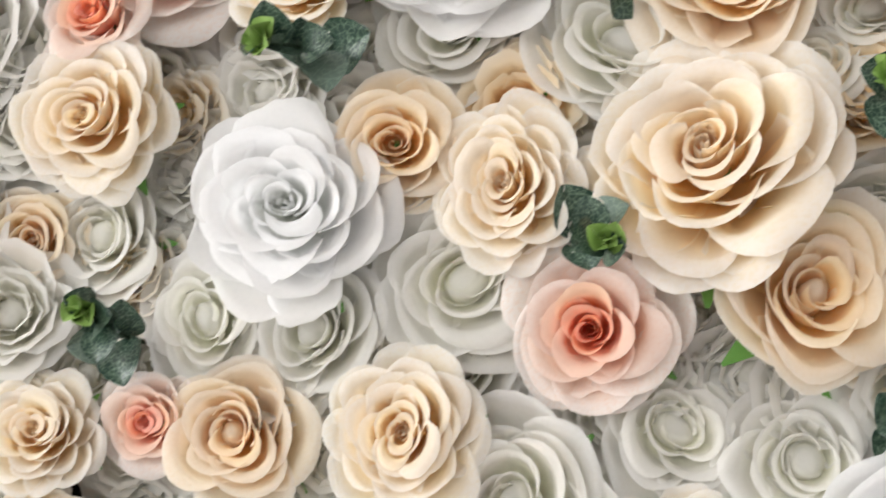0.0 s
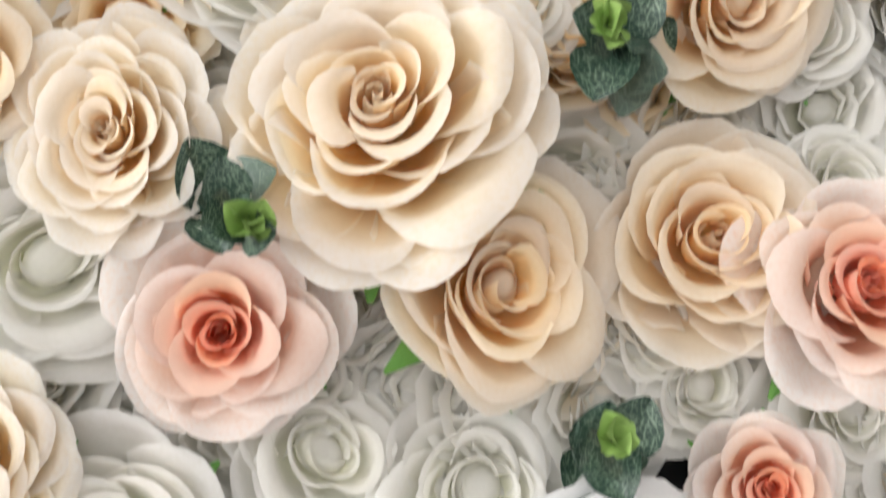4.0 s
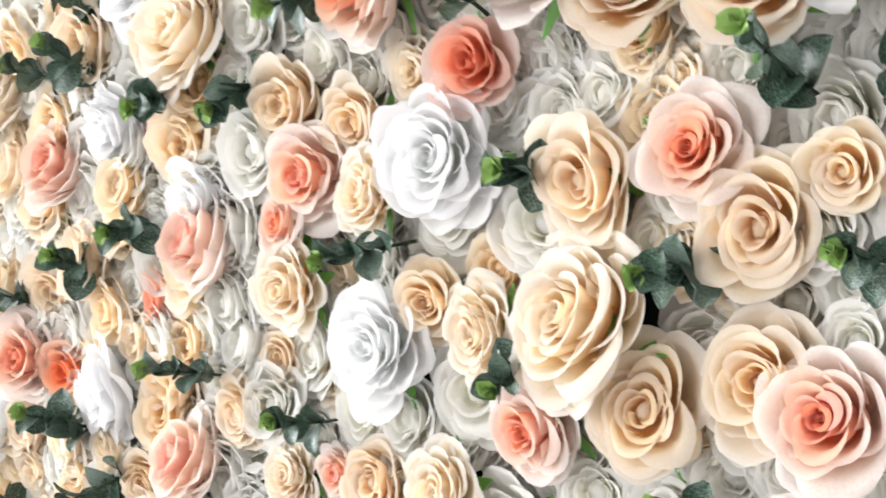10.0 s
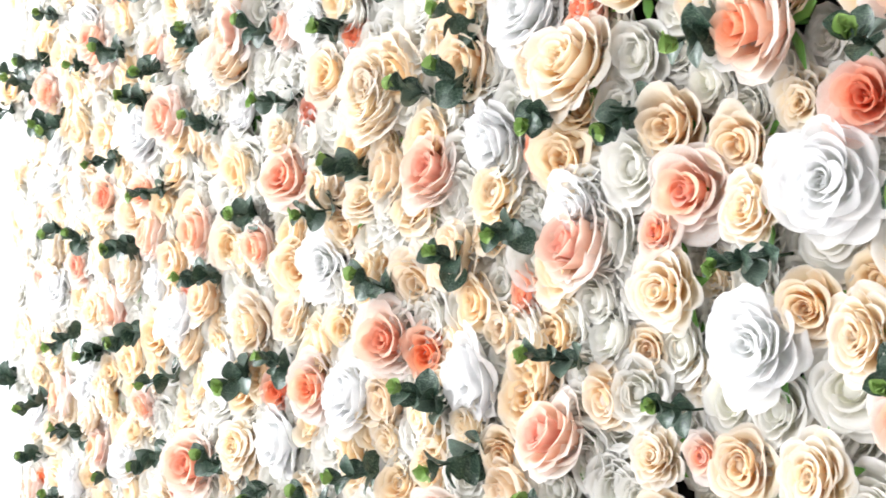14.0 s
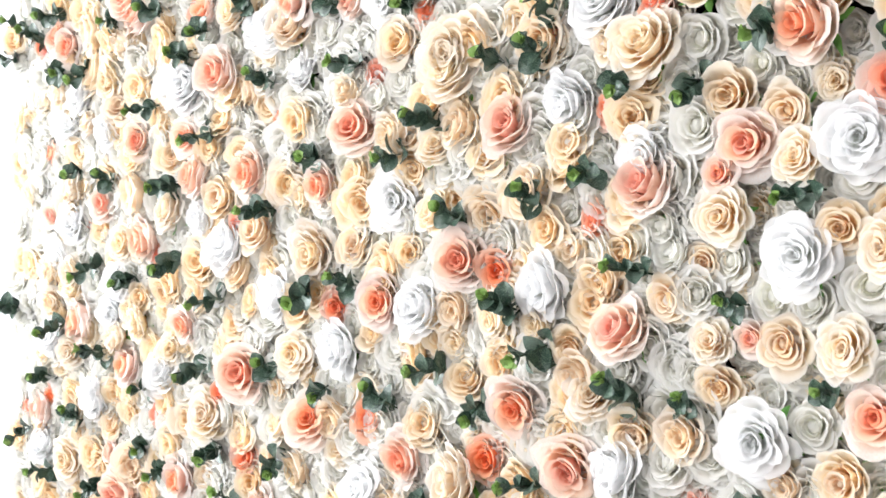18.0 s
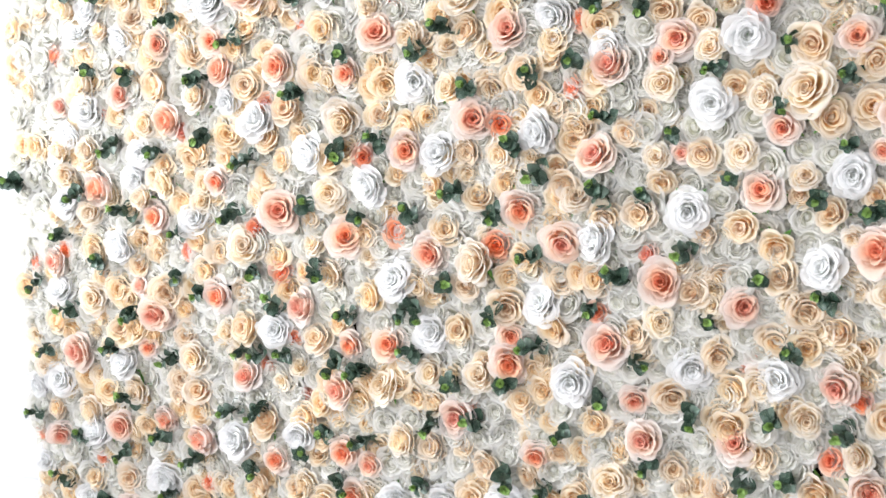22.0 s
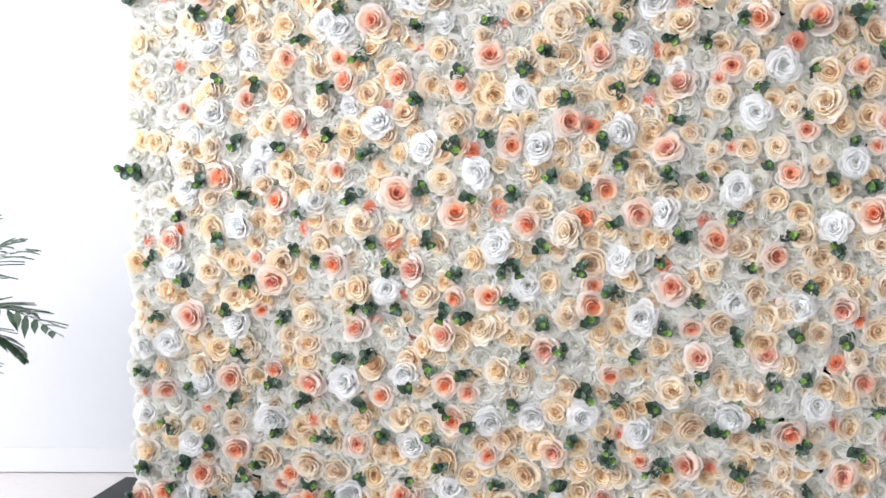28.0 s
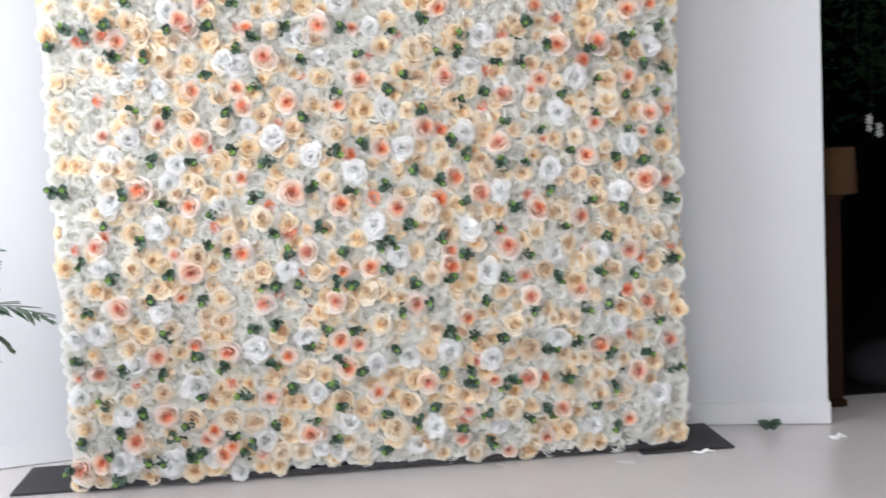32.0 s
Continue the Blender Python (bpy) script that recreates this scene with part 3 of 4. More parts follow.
plant("peach", (0.628, 1.428, 0.030), (-0.284, 1.427, 0.043), (-0.443, 1.413, 0.040), (-0.099, 1.411, 0.035), (0.531, 1.408, 0.043), (-0.767, 1.358, 0.040), (1.158, 1.331, 0.036), (-0.967, 1.331, 0.031), (1.082, 1.317, 0.042), (-0.609, 1.305, 0.045), (0.210, 1.305, 0.045), (0.873, 1.297, 0.038), (1.056, 1.252, 0.026), (0.672, 1.243, 0.026), (0.046, 1.239, 0.042), (0.500, 1.227, 0.044), (0.835, 1.170, 0.043), (-0.472, 1.157, 0.037), (-0.839, 1.128, 0.050), (0.317, 1.124, 0.044), (-0.299, 1.083, 0.051), (1.149, 1.068, 0.039), (1.067, 1.063, 0.049), (0.411, 1.059, 0.044))
plant("peach", (-0.665, 1.053, 0.041), (-0.122, 1.024, 0.046), (0.103, 1.017, 0.045), (0.629, 0.975, 0.047), (0.793, 0.939, 0.043), (-1.011, 0.922, 0.039), (-0.729, 0.877, 0.031), (-0.485, 0.875, 0.045), (-0.235, 0.860, 0.043), (0.287, 0.842, 0.038), (0.517, 0.834, 0.048), (-0.681, 0.821, 0.049), (0.991, 0.806, 0.043), (1.148, 0.805, 0.037), (-0.008, 0.788, 0.043), (-0.113, 0.786, 0.036), (0.285, 0.785, 0.045), (0.571, 0.731, 0.034), (-0.727, 0.720, 0.031), (-0.945, 0.689, 0.047), (-0.412, 0.670, 0.045), (-0.138, 0.666, 0.040), (0.789, 0.649, 0.044), (0.598, 0.642, 0.041))
plant("peach", (0.159, 0.639, 0.046), (1.037, 0.602, 0.040), (0.349, 0.583, 0.035), (-0.672, 0.543, 0.038), (-0.138, 0.527, 0.040), (-0.548, 0.509, 0.046), (-0.826, 0.507, 0.043), (-0.066, 0.502, 0.033), (-0.338, 0.474, 0.037), (-1.048, 0.458, 0.040), (0.848, 0.449, 0.045), (-1.118, 0.444, 0.029), (1.123, 0.438, 0.041), (-0.119, 0.412, 0.044), (0.189, 0.340, 0.043), (1.006, 0.328, 0.045), (0.581, 0.327, 0.046), (0.448, 0.319, 0.032), (-0.417, 0.313, 0.042), (-0.005, 0.306, 0.040), (-0.802, 0.284, 0.044), (0.335, 0.212, 0.035), (-0.625, 0.197, 0.035), (0.704, 0.193, 0.039))
plant("peach", (0.307, 0.191, 0.040), (-0.928, 0.181, 0.045), (-0.653, 0.174, 0.035), (-0.230, 0.164, 0.031), (-0.270, 0.162, 0.042), (0.969, 0.140, 0.031), (-0.561, 0.134, 0.035), (-1.049, 0.116, 0.044), (0.308, 0.114, 0.031), (-0.605, 0.104, 0.043), (-0.449, 0.102, 0.031), (0.638, 0.101, 0.035), (-1.123, 0.096, 0.050), (0.492, 0.045, 0.031), (1.177, 0.044, 0.032))
# cream roses, from the top of the panel down: x, z, radius
plant("cream", (-0.298, 1.783, 0.044), (-0.328, 1.685, 0.036), (-0.679, 1.668, 0.041), (-0.732, 1.599, 0.045), (0.466, 1.595, 0.030), (0.178, 1.595, 0.051), (0.524, 1.576, 0.047), (-0.912, 1.570, 0.042), (0.186, 1.567, 0.048), (-0.033, 1.543, 0.038), (-0.807, 1.511, 0.034), (0.154, 1.459, 0.031), (0.732, 1.448, 0.034), (-0.872, 1.385, 0.038), (0.633, 1.381, 0.038), (0.159, 1.366, 0.034), (0.920, 1.361, 0.056), (0.834, 1.354, 0.038), (-0.521, 1.349, 0.040), (-0.117, 1.304, 0.049), (-0.691, 1.289, 0.041), (0.792, 1.243, 0.038), (0.619, 1.231, 0.029), (-0.964, 1.219, 0.035))
plant("cream", (-0.881, 1.218, 0.038), (0.910, 1.199, 0.030), (-0.881, 1.180, 0.035), (-0.963, 1.156, 0.035), (-0.630, 1.141, 0.037), (0.445, 1.141, 0.037), (-0.158, 1.132, 0.039), (-0.707, 1.104, 0.038), (-0.530, 1.103, 0.033), (1.010, 1.088, 0.023), (-0.885, 1.061, 0.039), (-1.003, 1.042, 0.039), (0.223, 0.996, 0.048), (-0.407, 0.993, 0.048), (1.079, 0.983, 0.039), (0.623, 0.896, 0.037), (1.094, 0.862, 0.043), (-0.891, 0.837, 0.047), (-0.462, 0.788, 0.037), (0.221, 0.741, 0.042), (0.091, 0.737, 0.035), (-0.446, 0.732, 0.030), (0.926, 0.729, 0.037), (-0.267, 0.709, 0.026))
plant("cream", (-0.572, 0.707, 0.045), (-0.019, 0.689, 0.046), (1.030, 0.662, 0.034), (-1.088, 0.637, 0.032), (-0.760, 0.609, 0.039), (0.026, 0.572, 0.046), (0.682, 0.546, 0.027), (0.527, 0.539, 0.045), (-0.919, 0.534, 0.040), (0.797, 0.395, 0.034), (0.846, 0.320, 0.038), (-1.121, 0.314, 0.033), (0.845, 0.250, 0.049), (-0.565, 0.247, 0.050), (-1.106, 0.246, 0.044), (0.499, 0.216, 0.050), (0.054, 0.164, 0.048), (-0.124, 0.132, 0.041), (-0.387, 0.112, 0.042), (-0.308, 0.110, 0.044), (-0.084, 0.089, 0.039), (-1.121, 0.058, 0.036), (-0.396, 0.057, 0.039), (0.349, 0.057, 0.040))
# champagne roses, from the top of the panel down: x, z, radius
plant("champagne", (1.043, 1.775, 0.037), (0.394, 1.768, 0.036), (-0.378, 1.767, 0.032), (-0.948, 1.765, 0.032), (-0.841, 1.734, 0.040), (-0.795, 1.692, 0.038), (0.579, 1.679, 0.036), (-0.724, 1.675, 0.036), (0.841, 1.666, 0.036), (-0.178, 1.652, 0.039), (-0.888, 1.651, 0.035), (0.587, 1.649, 0.033), (0.840, 1.640, 0.026), (-0.537, 1.634, 0.032), (0.669, 1.626, 0.027), (-0.524, 1.616, 0.026), (0.239, 1.614, 0.041), (0.071, 1.611, 0.035), (0.965, 1.610, 0.026), (0.351, 1.609, 0.034), (-0.781, 1.607, 0.048), (-0.635, 1.580, 0.041), (-0.289, 1.570, 0.036), (0.949, 1.557, 0.033))
plant("champagne", (1.034, 1.553, 0.039), (-0.714, 1.543, 0.038), (1.168, 1.531, 0.036), (0.634, 1.523, 0.033), (-0.158, 1.513, 0.043), (0.708, 1.504, 0.033), (-0.372, 1.503, 0.033), (0.210, 1.490, 0.038), (0.088, 1.469, 0.038), (0.403, 1.466, 0.034), (0.574, 1.460, 0.027), (0.924, 1.454, 0.045), (1.086, 1.450, 0.025), (-0.317, 1.448, 0.032), (-0.537, 1.447, 0.037), (-0.766, 1.436, 0.027), (1.034, 1.423, 0.043), (-0.194, 1.409, 0.043), (0.339, 1.402, 0.041), (-0.696, 1.392, 0.030), (-0.006, 1.386, 0.035), (-0.645, 1.381, 0.041), (-0.381, 1.379, 0.040), (0.250, 1.379, 0.038))
plant("champagne", (0.776, 1.376, 0.032), (0.407, 1.333, 0.031), (1.036, 1.332, 0.040), (0.597, 1.324, 0.025), (-0.267, 1.323, 0.040), (0.096, 1.315, 0.031), (0.956, 1.311, 0.045), (-0.019, 1.309, 0.035), (0.454, 1.298, 0.037), (0.560, 1.279, 0.034), (-0.440, 1.260, 0.040), (-0.321, 1.253, 0.033), (0.199, 1.244, 0.034), (0.712, 1.236, 0.036), (-0.556, 1.211, 0.037), (-0.438, 1.209, 0.037), (0.402, 1.206, 0.027), (0.296, 1.199, 0.031), (1.148, 1.199, 0.039), (0.625, 1.182, 0.030), (0.021, 1.177, 0.028), (0.286, 1.174, 0.031), (0.427, 1.172, 0.034), (0.113, 1.167, 0.031))
plant("champagne", (1.047, 1.165, 0.030), (0.904, 1.159, 0.026), (0.217, 1.131, 0.031), (-0.340, 1.126, 0.033), (0.968, 1.126, 0.030), (0.589, 1.120, 0.034), (-0.360, 1.117, 0.033), (0.503, 1.112, 0.034), (0.798, 1.102, 0.033), (0.723, 1.078, 0.030), (-0.215, 1.072, 0.032), (0.862, 1.069, 0.033), (0.135, 1.053, 0.038), (-0.062, 1.050, 0.035), (0.746, 1.003, 0.030), (0.878, 1.003, 0.033), (-0.485, 0.980, 0.037), (0.490, 0.976, 0.034), (-0.883, 0.974, 0.039), (-0.679, 0.969, 0.030), (0.704, 0.960, 0.034), (0.402, 0.958, 0.034), (-0.164, 0.949, 0.036), (0.917, 0.945, 0.037))
plant("champagne", (-0.233, 0.944, 0.029), (0.185, 0.939, 0.031), (0.074, 0.938, 0.039), (-0.526, 0.933, 0.034), (-0.742, 0.931, 0.031), (0.284, 0.905, 0.042), (0.989, 0.905, 0.040), (-0.051, 0.901, 0.036), (-0.858, 0.891, 0.035), (-0.427, 0.887, 0.030), (0.860, 0.878, 0.037), (1.029, 0.872, 0.027), (0.399, 0.871, 0.038), (-0.656, 0.869, 0.042), (1.162, 0.861, 0.037), (0.573, 0.857, 0.034), (0.743, 0.842, 0.037), (0.162, 0.841, 0.035), (-0.596, 0.834, 0.034), (-0.407, 0.794, 0.041), (0.458, 0.794, 0.028), (-0.204, 0.783, 0.040), (0.342, 0.774, 0.028), (-0.602, 0.761, 0.034))
plant("champagne", (-0.805, 0.757, 0.043), (0.386, 0.757, 0.024), (0.648, 0.746, 0.041), (-0.982, 0.743, 0.036), (1.076, 0.741, 0.040), (0.808, 0.733, 0.030), (0.749, 0.715, 0.031), (-0.853, 0.707, 0.027), (0.320, 0.688, 0.035), (0.525, 0.673, 0.031), (0.320, 0.667, 0.031), (1.130, 0.651, 0.037), (-0.632, 0.640, 0.038), (0.847, 0.632, 0.034), (-0.571, 0.619, 0.038), (-0.635, 0.607, 0.034), (-0.155, 0.605, 0.033), (-0.087, 0.598, 0.029), (0.652, 0.590, 0.031), (-0.868, 0.589, 0.039), (0.398, 0.589, 0.028), (0.954, 0.585, 0.037), (0.174, 0.571, 0.032), (-0.358, 0.560, 0.041))
plant("champagne", (0.093, 0.559, 0.036), (1.090, 0.557, 0.034), (0.754, 0.551, 0.038), (0.232, 0.537, 0.032), (-0.401, 0.529, 0.030), (0.332, 0.524, 0.025), (-1.052, 0.522, 0.032), (0.458, 0.520, 0.028), (-0.743, 0.515, 0.031), (0.061, 0.502, 0.032), (-0.221, 0.499, 0.033), (0.394, 0.472, 0.039), (1.006, 0.468, 0.038), (0.191, 0.453, 0.039), (0.579, 0.446, 0.042), (0.911, 0.437, 0.034), (0.509, 0.433, 0.032), (0.709, 0.418, 0.031), (0.328, 0.406, 0.036), (-0.389, 0.405, 0.030), (-0.278, 0.401, 0.037), (-0.202, 0.386, 0.037), (0.045, 0.372, 0.040), (-0.491, 0.371, 0.034))
plant("champagne", (0.951, 0.370, 0.028), (1.073, 0.361, 0.034), (-0.602, 0.355, 0.035), (-0.812, 0.353, 0.036), (-0.033, 0.348, 0.033), (-0.931, 0.337, 0.036), (0.278, 0.306, 0.032), (-0.335, 0.302, 0.030), (-0.134, 0.295, 0.041), (1.049, 0.290, 0.028), (0.378, 0.281, 0.039), (0.513, 0.281, 0.035), (0.723, 0.277, 0.039), (0.107, 0.263, 0.044), (-0.706, 0.260, 0.043), (-0.068, 0.242, 0.037), (0.950, 0.240, 0.035), (-0.917, 0.237, 0.028), (0.275, 0.228, 0.040), (-0.481, 0.225, 0.042), (-0.371, 0.222, 0.042), (-0.218, 0.222, 0.034), (1.137, 0.219, 0.031), (-0.797, 0.214, 0.032))
plant("champagne", (0.582, 0.213, 0.032), (0.899, 0.201, 0.028), (0.764, 0.190, 0.032), (-0.032, 0.187, 0.030), (-0.747, 0.157, 0.024), (-0.387, 0.143, 0.031), (-0.894, 0.126, 0.037), (-0.513, 0.123, 0.035), (0.168, 0.108, 0.035), (1.089, 0.064, 0.036), (0.841, 0.059, 0.036), (-0.874, 0.054, 0.036), (-0.716, 0.053, 0.035), (0.561, 0.046, 0.036), (-1.060, 0.042, 0.033), (-1.177, 0.033, 0.034))
# coral roses, from the top of the panel down: x, z, radius
plant("coral", (-0.458, 1.701, 0.028), (-1.041, 1.679, 0.024), (-1.011, 1.666, 0.027), (0.131, 1.653, 0.026), (0.532, 1.633, 0.030), (0.373, 1.628, 0.020), (0.016, 1.571, 0.031), (0.826, 1.531, 0.033), (-0.224, 1.510, 0.025), (0.467, 1.505, 0.024), (-0.971, 1.455, 0.027), (0.450, 1.373, 0.030), (-0.333, 1.342, 0.025), (-0.823, 1.307, 0.023), (0.268, 1.297, 0.034), (-0.575, 1.266, 0.028), (-0.073, 1.218, 0.032), (0.008, 1.049, 0.035), (-0.378, 1.038, 0.033), (0.260, 1.035, 0.035), (0.606, 1.032, 0.024), (-0.577, 0.975, 0.034), (-0.986, 0.961, 0.028), (-0.305, 0.934, 0.033))
plant("coral", (-1.091, 0.917, 0.020), (0.495, 0.898, 0.024), (0.813, 0.826, 0.027), (-0.281, 0.781, 0.026), (1.028, 0.775, 0.020), (-0.361, 0.710, 0.026), (0.180, 0.661, 0.025), (-0.250, 0.647, 0.026), (0.978, 0.644, 0.030), (0.968, 0.473, 0.021), (0.381, 0.407, 0.025), (-0.912, 0.397, 0.024), (-0.556, 0.376, 0.027), (0.633, 0.323, 0.028), (-1.111, 0.217, 0.021))
# white roses, from the top of the panel down: x, z, radius
plant("white", (-0.074, 1.790, 0.047), (-0.707, 1.779, 0.044), (0.778, 1.751, 0.044), (0.032, 1.689, 0.039), (-0.224, 1.654, 0.046), (-0.260, 1.654, 0.040), (0.447, 1.637, 0.050), (-0.153, 1.582, 0.035), (-0.506, 1.579, 0.044), (-0.470, 1.570, 0.051), (1.090, 1.570, 0.042), (-0.844, 1.567, 0.042), (0.403, 1.525, 0.044), (-0.893, 1.505, 0.042), (-0.745, 1.500, 0.041), (0.798, 1.470, 0.048), (0.517, 1.455, 0.037), (1.162, 1.401, 0.033), (0.069, 1.389, 0.048), (-0.431, 1.343, 0.036), (0.731, 1.337, 0.047), (-0.878, 1.320, 0.050), (-0.346, 1.295, 0.047), (0.372, 1.285, 0.047))
plant("white", (-0.938, 1.262, 0.039), (0.134, 1.230, 0.048), (-0.204, 1.226, 0.050), (-0.707, 1.215, 0.041), (1.002, 1.207, 0.046), (-0.988, 1.191, 0.035), (-0.046, 1.159, 0.049), (-0.738, 1.151, 0.038), (0.687, 1.131, 0.047), (-0.955, 1.086, 0.047), (0.496, 1.056, 0.047), (-0.555, 1.053, 0.048), (0.957, 1.023, 0.046), (-0.785, 0.982, 0.050), (0.014, 0.941, 0.049), (0.372, 0.910, 0.048), (-1.011, 0.845, 0.043), (0.101, 0.827, 0.046), (0.693, 0.804, 0.047), (-0.324, 0.801, 0.047), (0.870, 0.799, 0.047), (0.433, 0.750, 0.048), (-0.798, 0.666, 0.046), (-1.035, 0.599, 0.048))
plant("white", (-1.116, 0.586, 0.040), (-0.261, 0.551, 0.048), (0.924, 0.522, 0.044), (-0.452, 0.505, 0.049), (0.701, 0.477, 0.045), (-0.902, 0.475, 0.051), (0.269, 0.455, 0.046), (0.124, 0.439, 0.043), (-0.006, 0.419, 0.047), (0.438, 0.410, 0.046), (-0.693, 0.383, 0.051), (-1.127, 0.364, 0.045), (-0.241, 0.325, 0.048), (-0.954, 0.283, 0.052), (1.083, 0.232, 0.048), (-0.130, 0.199, 0.048), (-0.446, 0.157, 0.050), (0.205, 0.157, 0.047), (0.426, 0.155, 0.036), (0.452, 0.149, 0.040), (0.826, 0.122, 0.036), (-0.767, 0.113, 0.040), (-0.926, 0.108, 0.040), (-0.235, 0.104, 0.034))
plant("white", (-0.982, 0.098, 0.045), (-0.637, 0.097, 0.039), (-0.169, 0.095, 0.039), (0.133, 0.095, 0.039), (-0.804, 0.091, 0.048), (-1.151, 0.071, 0.040), (-1.215, 0.070, 0.038), (-0.546, 0.040, 0.035))
# ivory roses, from the top of the panel down: x, z, radius
plant("ivory", (0.040, 1.658, 0.031), (0.195, 1.658, 0.031), (0.797, 1.635, 0.027), (0.633, 1.628, 0.027), (1.033, 1.615, 0.030), (0.557, 1.607, 0.027), (-0.103, 1.597, 0.028), (1.148, 1.594, 0.033), (0.673, 1.561, 0.027), (-0.120, 1.554, 0.028), (0.225, 1.540, 0.034), (0.062, 1.538, 0.031), (0.923, 1.502, 0.023), (1.155, 1.446, 0.026), (0.982, 1.442, 0.028), (-0.046, 1.439, 0.032), (0.795, 1.433, 0.036), (0.874, 1.421, 0.041), (1.069, 1.415, 0.022), (0.961, 1.412, 0.025), (0.396, 1.399, 0.031), (1.086, 1.355, 0.024), (0.507, 1.346, 0.030))
plant("ivory", (-0.080, 1.344, 0.032), (0.635, 1.328, 0.032), (0.032, 1.327, 0.032), (0.810, 1.314, 0.041), (1.016, 1.305, 0.027), (0.742, 1.290, 0.035), (0.691, 1.290, 0.035), (1.038, 1.284, 0.023), (1.091, 1.283, 0.035), (1.138, 1.262, 0.037), (0.903, 1.251, 0.033), (0.959, 1.243, 0.033), (0.843, 1.219, 0.040), (1.093, 1.211, 0.026), (0.536, 1.161, 0.030), (0.033, 1.157, 0.032), (0.747, 1.151, 0.030), (1.092, 1.147, 0.033), (0.369, 1.146, 0.031), (-0.559, 1.135, 0.034), (1.162, 1.131, 0.033), (0.910, 1.124, 0.030), (-0.036, 1.114, 0.028), (0.096, 1.113, 0.032))
plant("ivory", (-0.428, 1.107, 0.029), (0.278, 1.086, 0.028), (0.925, 1.075, 0.027), (0.195, 1.069, 0.031), (-0.153, 1.069, 0.036), (0.635, 1.059, 0.034), (-0.412, 1.052, 0.029), (0.811, 1.042, 0.030), (0.711, 1.025, 0.030), (0.006, 1.007, 0.028), (-0.305, 1.006, 0.036), (1.162, 1.002, 0.030), (-0.236, 0.997, 0.033), (0.336, 0.981, 0.031), (0.255, 0.972, 0.031), (-0.648, 0.939, 0.034), (0.537, 0.931, 0.031), (1.052, 0.928, 0.030), (-0.341, 0.923, 0.033), (1.146, 0.920, 0.037), (0.132, 0.909, 0.032), (0.673, 0.873, 0.031), (-0.175, 0.869, 0.040), (0.955, 0.860, 0.030))
plant("ivory", (0.438, 0.843, 0.031), (0.621, 0.829, 0.031), (0.393, 0.807, 0.028), (1.067, 0.804, 0.034), (0.922, 0.801, 0.027), (0.182, 0.785, 0.035), (0.756, 0.780, 0.024), (0.611, 0.777, 0.031), (-0.944, 0.770, 0.036), (0.506, 0.748, 0.031), (1.026, 0.736, 0.034), (-0.633, 0.729, 0.034), (-0.224, 0.720, 0.033), (1.145, 0.715, 0.040), (1.082, 0.671, 0.030), (0.677, 0.657, 0.027), (-0.052, 0.651, 0.029), (0.911, 0.640, 0.031), (0.458, 0.632, 0.038), (-0.803, 0.627, 0.031), (0.268, 0.625, 0.032), (0.727, 0.624, 0.027), (-0.361, 0.622, 0.034), (-0.035, 0.606, 0.036))
plant("ivory", (-0.905, 0.594, 0.028), (-0.709, 0.591, 0.031), (-0.477, 0.580, 0.034), (1.137, 0.572, 0.044), (0.465, 0.570, 0.024), (0.869, 0.569, 0.027), (-0.617, 0.536, 0.027), (0.827, 0.524, 0.034), (1.008, 0.524, 0.027), (1.057, 0.518, 0.027), (0.189, 0.513, 0.029), (1.129, 0.496, 0.034), (0.569, 0.495, 0.028), (0.113, 0.491, 0.029), (0.792, 0.470, 0.031), (1.072, 0.459, 0.038), (-0.657, 0.436, 0.031), (-0.594, 0.420, 0.031), (-0.767, 0.411, 0.035), (1.056, 0.407, 0.028), (0.548, 0.386, 0.032), (-1.072, 0.376, 0.037), (-0.347, 0.374, 0.034), (0.704, 0.360, 0.035))
plant("ivory", (1.136, 0.360, 0.031), (-0.400, 0.352, 0.034), (-0.088, 0.350, 0.030), (0.376, 0.340, 0.032), (0.096, 0.332, 0.033), (0.924, 0.320, 0.028), (0.755, 0.309, 0.032), (1.112, 0.289, 0.035), (-0.542, 0.275, 0.035), (-0.092, 0.274, 0.030), (-0.324, 0.259, 0.034), (0.187, 0.254, 0.029), (0.436, 0.252, 0.029), (0.623, 0.229, 0.036), (1.022, 0.222, 0.031), (0.709, 0.054, 0.031), (0.265, 0.042, 0.031), (0.911, 0.039, 0.032))
# eucalyptus sprigs: x, z
sprigs((-0.850, 1.798), (-0.471, 1.793), (0.927, 1.767), (-0.927, 1.725), (-1.076, 1.724), (0.216, 1.709), (-0.562, 1.706), (-0.715, 1.705), (-1.007, 1.693), (-0.289, 1.691), (0.611, 1.685), (-0.073, 1.680), (-0.407, 1.672), (0.114, 1.667), (1.121, 1.641), (0.370, 1.640), (-0.455, 1.627), (-0.918, 1.616), (-0.796, 1.614), (0.994, 1.608), (-0.013, 1.593), (0.686, 1.593), (0.278, 1.580), (0.850, 1.577), (0.359, 1.576), (-0.230, 1.572), (0.495, 1.546), (-0.572, 1.539), (0.594, 1.530), (1.062, 1.506), (0.154, 1.505), (1.137, 1.498), (-0.397, 1.488), (0.885, 1.457), (0.080, 1.454), (-0.105, 1.452))
